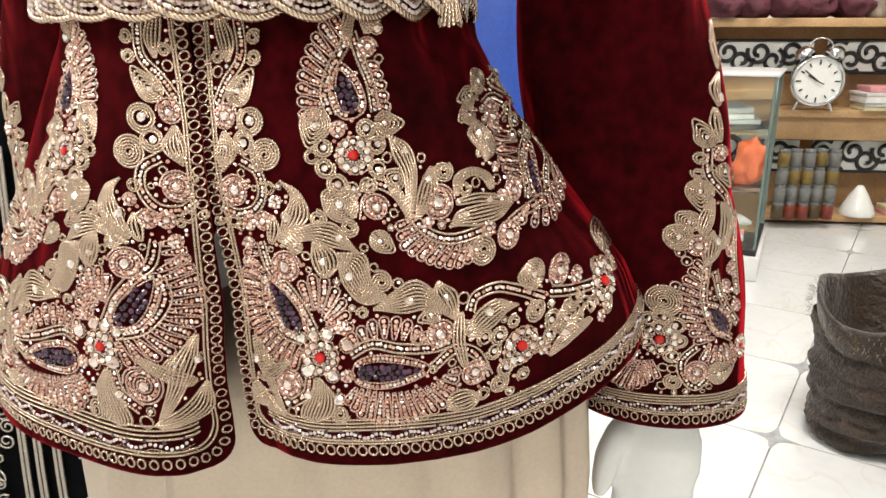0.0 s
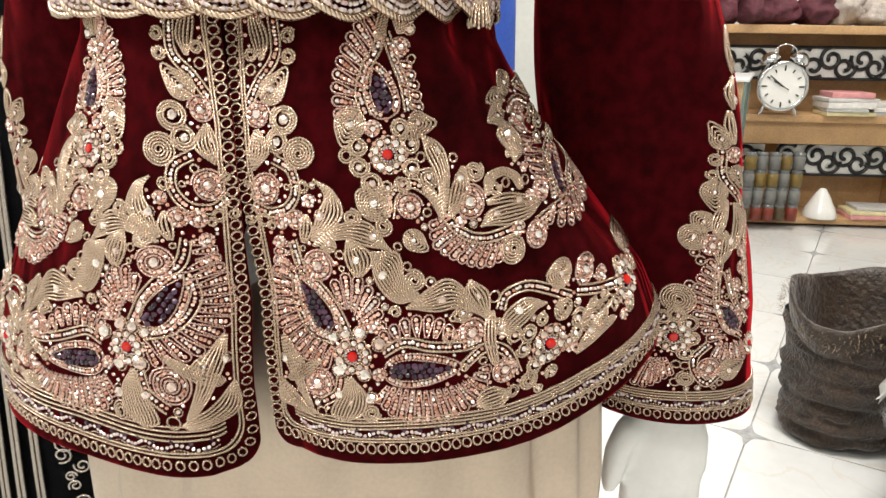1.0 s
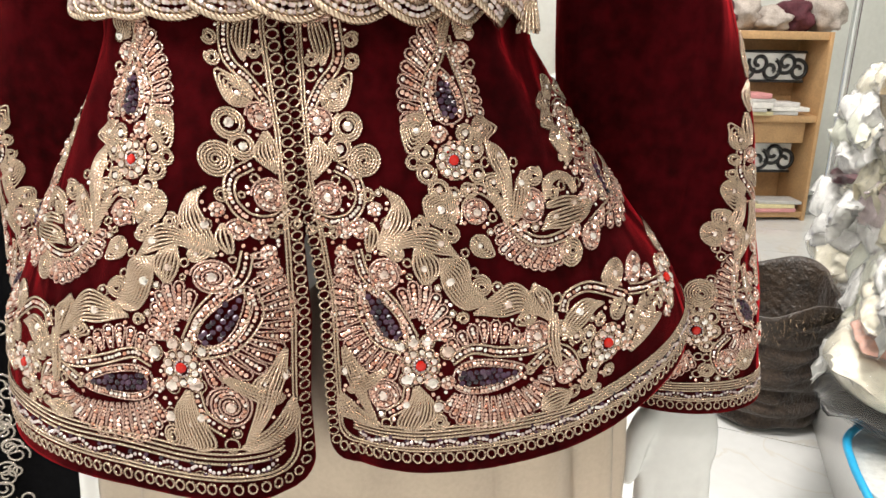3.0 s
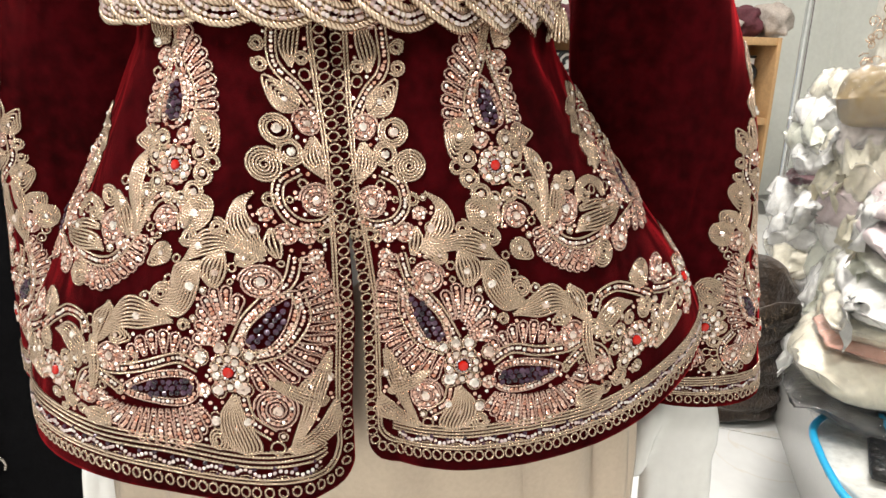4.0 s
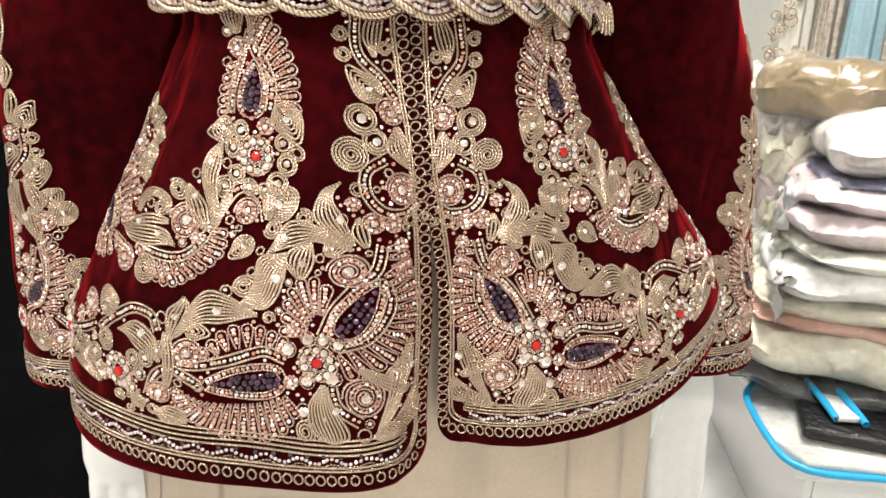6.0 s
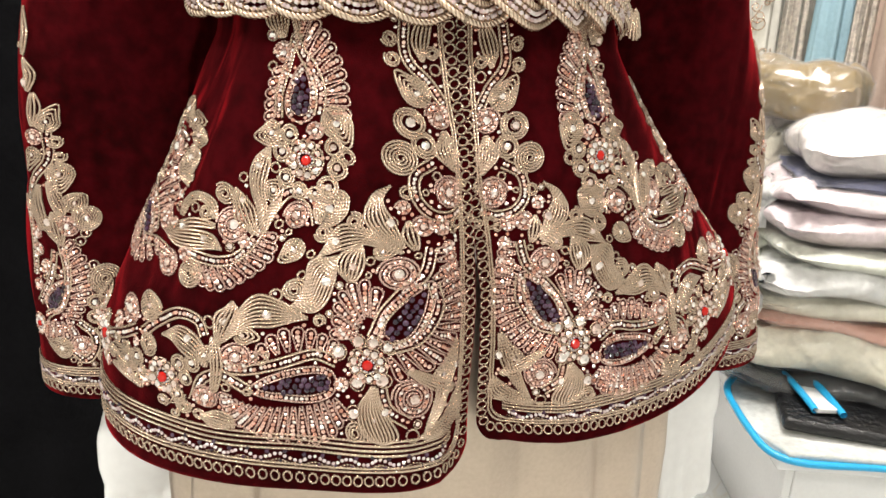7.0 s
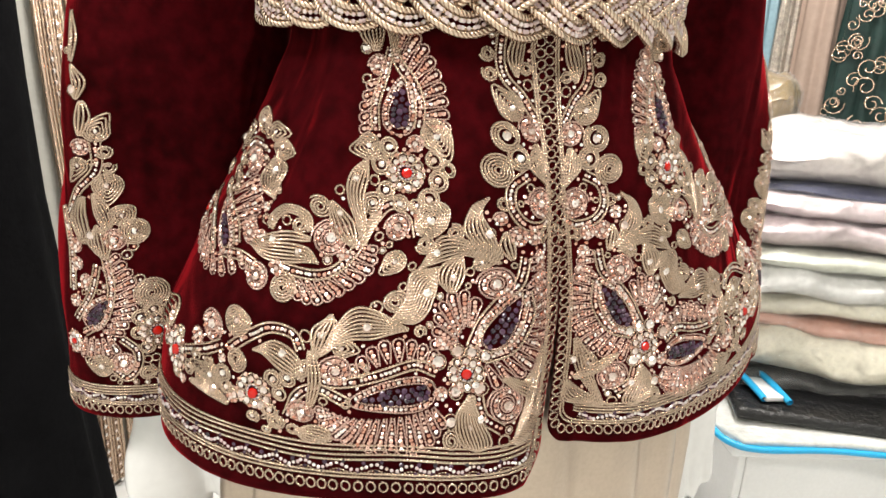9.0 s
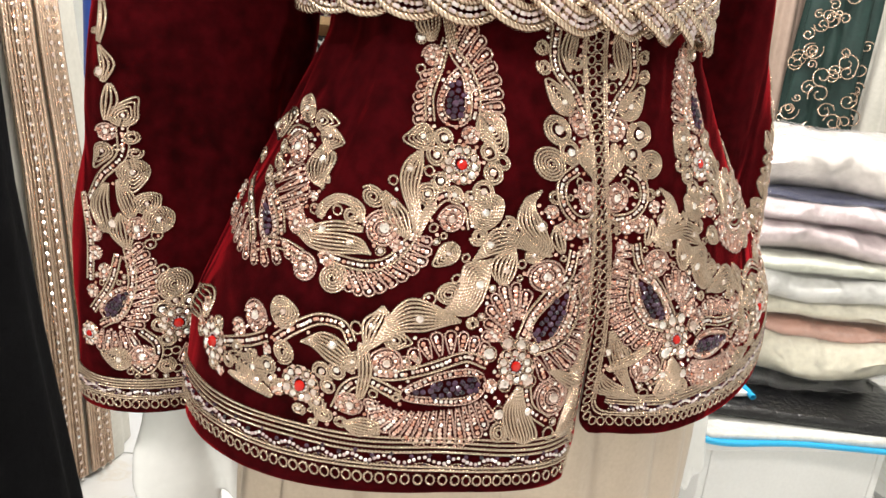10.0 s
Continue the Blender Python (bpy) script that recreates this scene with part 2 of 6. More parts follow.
def build(name, verts, faces, material, owner=None, uvs=None, smooth_faces=True):
    """A mesh object from arrays of corners and quads or triangles."""
    me = bpy.data.meshes.new(name)
    me.from_pydata(np.asarray(verts).tolist(), [], np.asarray(faces).tolist() if not isinstance(faces, list) else faces)
    me.materials.append(material)
    me.polygons.foreach_set("use_smooth", [smooth_faces] * len(me.polygons))
    if uvs is not None:
        loops = np.zeros(len(me.loops), int)
        me.loops.foreach_get("vertex_index", loops)
        layer = me.uv_layers.new(name="along")
        layer.data.foreach_set("uv", np.asarray(uvs)[loops].ravel())
    ob = new(name, me)
    ob.parent = owner
    return ob


def tubes(lines):
    """Corners, faces and lengthwise coordinates of round cords; a line: places, normals, radius, closed."""
    verts, faces, uvs, base, m = [], [], [], 0, 6
    ang = np.arange(m) * 2 * math.pi / m
    for x, n, r, closed in lines:
        t = np.roll(x, -1, 0) - np.roll(x, 1, 0) if closed else np.gradient(x, axis=0)
        t /= np.linalg.norm(t, axis=1)[:, None] + 1e-12
        b = np.cross(t, n)
        b /= np.linalg.norm(b, axis=1)[:, None] + 1e-12
        n2 = np.cross(b, t)
        ring = x[:, None] + r * (np.cos(ang)[None, :, None] * b[:, None] + np.sin(ang)[None, :, None] * n2[:, None])
        k = len(x)
        run = np.concatenate([[0], np.cumsum(np.linalg.norm(np.diff(x, axis=0), axis=1))]) * 1000
        uv = np.stack(np.broadcast_arrays(run[:, None], (ang / (2 * math.pi))[None]), -1)
        i, j = np.meshgrid(np.arange(k if closed else k - 1), np.arange(m), indexing="ij")
        i2, j2 = (i + 1) % k, (j + 1) % m
        faces.append((np.stack([i * m + j, i2 * m + j, i2 * m + j2, i * m + j2], -1).reshape(-1, 4) + base))
        verts.append(ring.reshape(-1, 3))
        uvs.append(uv.reshape(-1, 2))
        base += k * m
    return np.vstack(verts), np.vstack(faces), np.vstack(uvs)


def bead_shape(kind):
    """One bead: a cut stone with table and crown, or a round bead."""
    if kind in ("crystal", "red"):
        n = 8
        rows = [(1.0, 0.0), (0.96, 0.26), (0.64, 0.58), (0.27, 0.74)] if kind == "crystal" else [(1.0, 0.0), (1.0, 0.3), (0.8, 0.52), (0.5, 0.62)]
        v = [(r * math.cos(2 * math.pi * i / n), r * math.sin(2 * math.pi * i / n), z) for r, z in rows for i in range(n)]
        f = [(j * n + i, j * n + (i + 1) % n, (j + 1) * n + (i + 1) % n, (j + 1) * n + i) for j in range(len(rows) - 1) for i in range(n)]
        f.append(tuple(range((len(rows) - 1) * n, len(rows) * n)))
        return np.array(v), f
    n = 6
    rows = [(0.55, -0.1), (0.95, 0.35), (0.85, 0.8), (0.4, 1.12)]
    v = [(r * math.cos(2 * math.pi * (i + 0.5 * j) / n), r * math.sin(2 * math.pi * (i + 0.5 * j) / n), z) for j, (r, z) in enumerate(rows) for i in range(n)]
    f = [(j * n + i, j * n + (i + 1) % n, (j + 1) * n + (i + 1) % n, (j + 1) * n + i) for j in range(3) for i in range(n)]
    f.append(tuple(range(3 * n, 4 * n)))
    return np.array(v), f


SHAPES = {k: bead_shape(k) for k in ("crystal", "red", "peach", "purple", "silver")}
BEAD_NAMES = {"crystal": "rhinestone", "red": "red_stone", "peach": "peach_beadwork", "purple": "purple_beadwork", "silver": "silver_beadwork"}


def bead_mesh(kind, rows, owner):
    a = np.array(rows)
    x, n = on_sheet(a[:, :2])
    v, f = SHAPES[kind]
    t = np.cross(n, (0.0, 0.0, 1.0))
    t /= np.linalg.norm(t, axis=1)[:, None] + 1e-9
    b = np.cross(n, t)
    spin = np.array([dice.random() * 6.28 for _ in rows])
    tip = np.array([(dice.gauss(0, 0.22), dice.gauss(0, 0.22)) for _ in rows])
    n = n + t * tip[:, :1] + b * tip[:, 1:]
    n /= np.linalg.norm(n, axis=1)[:, None]
    c, s = np.cos(spin)[:, None], np.sin(spin)[:, None]
    t, b = t * c + b * s, b * c - t * s
    r = a[:, 2] * 0.001
    at = x + n * (a[:, 3] * 0.001)[:, None]
    verts = at[:, None] + r[:, None, None] * (v[None, :, 0, None] * t[:, None] + v[None, :, 1, None] * b[:, None] + v[None, :, 2, None] * n[:, None])
    faces = [tuple(i + k * len(v) for i in q) for k in range(len(rows)) for q in f]
    name = BEAD_NAMES[kind]
    made = build(name, verts.reshape(-1, 3), faces, BEADS[kind], owner, smooth_faces=False)
    if len(rows) > 1:
        tagged(made, kind="stuff")
    return made


def finish(name, label="", thread=GOLD):
    """Makes the collected cords one part and its beads pieces of it."""
    global work
    got, work = work, Needle()
    for pts, r, lift, closed in got.cords:
        covered.append(np.column_stack([pts, np.full(len(pts), r)]))
    for rows in got.beads.values():
        covered.append(np.array(rows)[:, :3])
    part_ob = None
    if got.cords:
        flat = np.vstack([c[0] for c in got.cords])
        x, n = on_sheet(flat)
        lines, i = [], 0
        for pts, r, lift, closed in got.cords:
            k = len(pts)
            up = np.asarray(lift, float) * np.ones(k) * 0.001
            lines.append((x[i:i + k] + n[i:i + k] * up[:, None], n[i:i + k], r * 0.001, closed))
            i += k
        v, f, uv = tubes(lines)
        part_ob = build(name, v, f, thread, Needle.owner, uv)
        if label:
            tagged(part_ob, label)
    for kind, rows in got.beads.items():
        large = [r for r in rows if kind in ("crystal", "red") and r[2] >= 1.75]
        for r in large:
            bead_mesh(kind, [r], part_ob or Needle.owner)
        rest = [r for r in rows if r not in large]
        if rest:
            bead_mesh(kind, rest, part_ob or Needle.owner)
    return part_ob


def turned(points, p, h, a, sx=1.0, sy=1.0):
    c, s = math.cos(a), math.sin(a)
    q = np.asarray(points, float) * (sx, sy)
    return np.stack([p + q[:, 0] * c - q[:, 1] * s, h + q[:, 0] * s + q[:, 1] * c], 1)


def circle(r, n=0):
    a = np.arange(n or max(10, int(5.2 * r))) / (n or max(10, int(5.2 * r))) * 2 * math.pi
    return np.stack([r * np.cos(a), r * np.sin(a)], 1)


def gem(p, h, r):
    bead(p, h, max(r, 1.5), "crystal", 0.8)
    cord(turned(circle(max(r, 1.5) + 0.5), p, h, 0), 0.6, 0.5, True)
    finish("set_stone")


def loop(p, h, r):
    cord(turned(circle(r - 0.7), p, h, 0), 0.85, 0.7, True)
    if r > 4.6:
        cord(turned(circle(r - 2.3), p, h, 0), 0.75, 0.7, True)
    finish("cord_loop")


def curl(p, h, r, turns, stone=False):
    r *= 1.05
    core = 0.42 * r if stone else 1.1
    turns = max(turns * 0.8, (r - core) / 2.15)
    n = int(turns * 18) + 4
    t = np.linspace(0, 1, n)
    way = 1 if dice.random() < 0.5 else -1
    a = dice.random() * 6.28 + way * t * turns * 2 * math.pi
    rr = (r - 0.8) + (core - r + 0.8) * t
    cord(np.stack([p + rr * np.cos(a), h + rr * np.sin(a)], 1), 1.0, 0.8 + 0.7 * t)
    if stone:
        bead(p, h, max(1.4, 0.34 * r), "crystal", 1.1)
    finish("cord_spiral")


def rosette(p, h, r):
    r *= 1.06
    turns = max(1.0, (r - 1.2) / 2.2)
    t = np.linspace(0, 1, int(turns * 16) + 6)
    rr, a = (r - 0.8) * (1 - t) + 1.0 * t, t * turns * 2 * math.pi
    cord(np.stack([p + rr * np.cos(a), h + rr * np.sin(a)], 1), 1.0, 0.7)
    q = r * 0.58
    n = max(5, int(2 * math.pi * q / 2.9))
    turn = dice.random() * 6
    for i in range(n):
        a = turn + 2 * math.pi * i / n
        bead(p + q * math.cos(a), h + q * math.sin(a), 1.45, "peach" if i % 3 else "crystal", 1.4)
    bead(p, h, max(1.8, 0.3 * r), "crystal", 1.7)
    finish("beaded_rosette", "", ROSE)


def flower(p, h, r):
    bead(p, h, max(2.8, 0.26 * r), "red", 1.2)
    n = 10
    q = max(2.8, 0.26 * r) + 1.0
    for i in range(14):
        a = 2 * math.pi * i / 14
        bead(p + q * math.cos(a), h + q * math.sin(a), 0.8, "silver", 0.8)
    cord(turned(circle(q + 0.9), p, h, 0), 0.6, 0.5, True)
    for i in range(n):
        a = 2 * math.pi * i / n + 0.3
        x, y = p + 0.66 * r * math.cos(a), h + 0.66 * r * math.sin(a)
        bead(x, y, (0.15 + 0.06 * dice.random()) * r, "crystal", 1.3)
        cord(turned(circle(0.25 * r), x, y, 0), 0.7, 0.6, True)
        a += math.pi / n
        bead(p + 0.88 * r * math.cos(a), h + 0.88 * r * math.sin(a), 1.6, "peach", 0.6)
    finish("jewelled_flower", "jewelled flower with a red centre stone and clear rhinestones")


def teardrop(t, w):
    return w / 2 * np.sin(math.pi * t ** 0.58) ** 0.75


def drop(p0, h0, p1, h1, w):
    a, b = np.array((p0, h0)), np.array((p1, h1))
    d = b - a
    size = np.linalg.norm(d)
    a = a - d / size * w * 0.25
    d = b - a
    size = np.linalg.norm(d)
    d /= size
    side = np.array((-d[1], d[0]))
    t = np.linspace(0, 1, 26)
    hw = teardrop(t, w)
    for grow, r in ((0.4, 0.8), (4.6, 0.85)):
        up = np.outer(t * size + grow * (2 * t - 1), d) + a + np.outer(hw + grow * np.sin(math.pi * t) ** 0.35, side)
        down = np.outer(t * size + grow * (2 * t - 1), d) + a - np.outer(hw + grow * np.sin(math.pi * t) ** 0.35, side)
        cord(np.vstack([up, down[::-1]]), r, 0.8)
        if grow < 1:
            fine = np.linspace(0.02, 0.98, 300)
            for s in (1, -1):
                line = a + np.outer(fine * size + 2.4 * (2 * fine - 1), d) + s * np.outer(teardrop(fine, w) + 2.5 * np.sin(math.pi * fine) ** 0.35, side)
                run = np.concatenate([[0], np.cumsum(np.linalg.norm(np.diff(line, axis=0), axis=1))])
                for k in np.arange(1.2, run[-1], 2.9):
                    i = int(np.searchsorted(run, k))
                    bead(*line[min(i, 299)], 1.5, "peach" if dice.random() < 0.6 else "crystal", 0.8)
    y = -w / 2
    row = 0
    while y < w / 2:
        x = 0.8 + (row % 2) * 2.1
        while x < size:
            if abs(y) < teardrop(np.array(max(0.001, min(0.999, x / size))), w) - 0.9:
                bead(*(a + d * x + side * y), 2.15 + dice.gauss(0, 0.12), "purple", 0.4 + dice.random() * 0.9)
            x += 4.2
        y += 3.6
        row += 1
    finish("purple_teardrop", "teardrop filled with dark purple glass beads", ROSE)


def tape(*points):
    line = smooth(points, 1.2)
    tan = np.gradient(line, axis=0)
    tan /= np.linalg.norm(tan, axis=1)[:, None]
    nor = np.stack([-tan[:, 1], tan[:, 0]], 1)
    for off in (-3.0, 3.0):
        cord(line + nor * off, 1.0, 0.8)
    run = np.concatenate([[0], np.cumsum(np.linalg.norm(np.diff(line, axis=0), axis=1))])
    for k in np.arange(1, run[-1], 2.9):
        i = int(np.searchsorted(run, k))
        bead(*line[i], 1.5, "crystal" if dice.random() < 0.6 else "peach", 0.6)
    finish("beaded_tape")


def sampled(points, n):
    """A smooth line through a few points, cut into n even steps."""
    line = smooth(points, 0.8)
    run = np.concatenate([[0], np.cumsum(np.linalg.norm(np.diff(line, axis=0), axis=1))])
    k = np.linspace(0, run[-1], n)
    return np.stack([np.interp(k, run, line[:, 0]), np.interp(k, run, line[:, 1])], 1)


def acanthus(n, one, other):
    """A leaf of n cords laid side by side between its two edges, arched in the middle."""
    size = np.linalg.norm(np.diff(smooth(one, 2), axis=0), axis=1).sum()
    m = max(8, int(size / 1.4))
    a, b = sampled(one, m), sampled(other, m)
    wide = np.linalg.norm(a - b, axis=1).max()
    n = max(3, min(n + 2, int(round(wide / 2.7)) + 1))
    t = np.linspace(0, 1, m)
    for k in range(n):
        f = k / (n - 1)
        edge = k in (0, n - 1)
        spread = 0.5 + (f - 0.5) * (0.25 + 0.72 * np.sin(math.pi * t) ** 0.5)
        cord(a + (b - a) * spread[:, None], 1.15 if edge else 1.02, 0.75 + (0.3 if edge else 1.3 * math.sin(math.pi * f)) * np.sin(math.pi * t) ** 0.6)
    finish("embroidered_leaf")


def frill(n, base, tips):
    """A row of looped petals filled with beads, from a base line out to their tips."""
    a, b = sampled(base, n), sampled(tips, n)
    gap = np.linalg.norm(np.diff(b, axis=0), axis=1).mean()
    for k in range(n):
        d = b[k] - a[k]
        size = np.linalg.norm(d)
        turn = math.atan2(d[1], d[0])
        half = min(3.4, max(1.7, gap * 0.46))
        t = np.linspace(0, 1, max(6, int(size / 1.5)))
        wide = half * (0.22 + 0.78 * t ** 0.8)
        cap = np.linspace(-math.pi / 2, math.pi / 2, 7)[1:-1]
        line = np.vstack([np.stack([t * (size - half), -wide], 1), np.stack([size - half + half * np.cos(cap), half * np.sin(cap)], 1), np.stack([t * (size - half), wide], 1)[::-1]])
        cord(turned(line, *a[k], turn), 0.8, 0.8)
        for x in np.arange(size - half, 1.0, -2.7):
            r = min(1.7, 0.72 * half * (0.35 + 0.65 * x / size))
            c, s = math.cos(turn), math.sin(turn)
            bead(a[k][0] + x * c, a[k][1] + x * s, max(r, 0.95), "crystal" if dice.random() < 0.25 else "peach", 0.5)
        finish("beaded_petal", "", ROSE)


def comma(p, h, r, tip_p, tip_h, stone=True):
    """A comma-shaped scroll of nested cords, its tail drawn out to a tip."""
    d = np.array((tip_p - p, tip_h - h))
    size = max(np.linalg.norm(d), r * 1.1)
    turn = math.atan2(d[1], d[0])
    n = max(2, int((r - 1.5) / 2.0) + 1)
    for k in range(n):
        f = 1 - k / n * (0.86 if stone else 1.0)
        a = np.linspace(-math.pi, math.pi, max(14, int(5 * r * f)), endpoint=False)
        pull = np.clip(np.cos(a), 0, 1) ** 5
        x = (r - 0.9) * f * np.cos(a) + pull * (size - r) * f ** 1.6
        y = (r - 0.9) * f * np.sin(a) + pull * 0.22 * size * f ** 1.6
        cord(turned(np.stack([x, y], 1), p, h, turn), 1.0, 0.8 + 0.7 * (1 - f), True)
    if stone:
        bead(p, h, max(1.6, 0.24 * r), "crystal", 1.6)
    finish("cord_comma")


def edge_path(front, low, last, top=325.0, corner=14.0):
    """A line beside the front edge, round the lower corner and along the hem."""
    a = np.linspace(math.pi, 1.5 * math.pi, 9)
    down = np.arange(top, low + corner, -2.0)
    out = np.arange(front + corner + 2, last, 2.0)
    return np.vstack([np.stack([0 * down + front, down], 1), np.stack([front + corner + corner * np.cos(a), low + corner + corner * np.sin(a)], 1), np.stack([out, 0 * out + low], 1)])


def along(line, step):
    run = np.concatenate([[0], np.cumsum(np.linalg.norm(np.diff(line, axis=0), axis=1))])
    k = np.arange(step / 2, run[-1], step)
    return np.stack([np.interp(k, run, line[:, 0]), np.interp(k, run, line[:, 1])], 1)


def loop_row(line, step, r, owner):
    """Looped cord trim: each loop an object of its own on one mesh."""
    ring = circle(1.0, 14)
    x = np.stack([ring[:, 0], ring[:, 1] * 1.25, 0 * ring[:, 0]], 1) * r * 0.001
    v, f, uv = tubes([(x, np.tile((0.0, 0.0, 1.0), (14, 1)), 0.0008, True)])
    pts = along(line, step)
    at, nor = on_sheet(pts)
    tan = np.gradient(at, axis=0)
    first = None
    for q, n, t in zip(at, nor, tan):
        if first is None:
            ob = first = build("trim_loop", v, f, GOLD, owner, uv)
        else:
            ob = new("trim_loop", first.data)
            ob.parent = owner
        n = Vector(n)
        t = Vector(t).normalized()
        b = n.cross(t).normalized()
        t = b.cross(n)
        slant = 0.25 + dice.gauss(0, 0.08)
        t, b = t * math.cos(slant) + b * math.sin(slant), b * math.cos(slant) - t * math.sin(slant)
        m = Matrix((t, b, n)).transposed().to_4x4()
        m.translation = Vector(q) + n * 0.0008
        ob.matrix_world = m


def borders(last, front=True):
    if front:
        line_of = lambda f, l: edge_path(f, l, last)
    else:
        line_of = lambda f, l: np.stack([np.arange(-105, last, 2.0), 0 * np.arange(-105, last, 2.0) + l], 1)
    for f, l in ((9.9, 13.9), (12.0, 16.0)):
        cord(line_of(f, l), 1.0, 0.8)
    row = finish("border_cord")
    hold = line_of(4.9, 8.6)
    loop_row(hold, 7.3, 2.85, Needle.owner)
    base = line_of(16.0, 19.5)
    base = base[base[:, 1] < 21] if front else base
    base[:, 1] += 1.5 * np.sin(base[:, 0] / 3.4)
    for i, (p, h) in enumerate(along(base, 3.0)):
        bead(p, h, 1.45, "silver" if i % 5 else "crystal", 0.5)
    for i, (p, h) in enumerate(along(base, 11.5)):
        bead(p, h + 2.6, 1.7, "purple", 0.4)
        bead(p + 3, h - 2.6, 1.2, "purple", 0.4)
    cord(base - (0, 3.2), 0.5, 0.2)
    finish("bead_border")
    for l in (23.4, 25.9, 28.4, 30.9):
        line = line_of(12.0, l)
        line = line[line[:, 1] < l + 1.2] if front else line
        line[:, 1] += 0.7 * np.sin(line[:, 0] / 17 + 1)
        cord(line, 0.98, 0.9)
    finish("border_cord")


def layout_core():
    curl(43.8, 281.8, 5.6, 2, False)
    curl(43.3, 269.3, 5.6, 2, False)
    curl(47.5, 207.9, 11.3, 2, False)
    tape(33.4, 296.2, 35.3, 275.8, 32.3, 266.0, 23.3, 256.9, 14.7, 243.7)
    curl(17.6, 273.8, 5.3, 2, False)
    loop(17.0, 264.0, 4.1)
    acanthus(4, (14.8, 298.9, 20.0, 277.9, 23.2, 267.9), (26.2, 297.1, 30.1, 279.7, 27.0, 269.4))
    comma(31.2, 249.0, 9.6, 45.5, 259.3, True)
    rosette(19.8, 235.0, 9.3)
    curl(38.5, 230.2, 10.3, 2, True)
    curl(32.4, 216.7, 8.8, 2, True)
    acanthus(5, (11.6, 201.0, 11.3, 213.5, 14.9, 226.3), (15.2, 200.4, 26.0, 211.4, 21.2, 225.4))
    gem(15.8, 215.6, 2.2)
    tape(28.7, 206.1, 40.2, 197.9, 41.4, 183.7, 32.3, 173.3, 18.0, 172.0, 8.3, 178.5)
    rosette(19.5, 187.1, 11.2)
    loop(46.5, 186.9, 4.7)
    loop(27.3, 197.7, 3.3)
    loop(14.5, 167.5, 4.9)
    rosette(25.8, 302.2, 9.1)
    curl(46.9, 299.9, 5.6, 2, False)
    curl(7.5, 192.3, 3.0, 2, False)
    curl(3.8, 168.6, 3.4, 2, False)


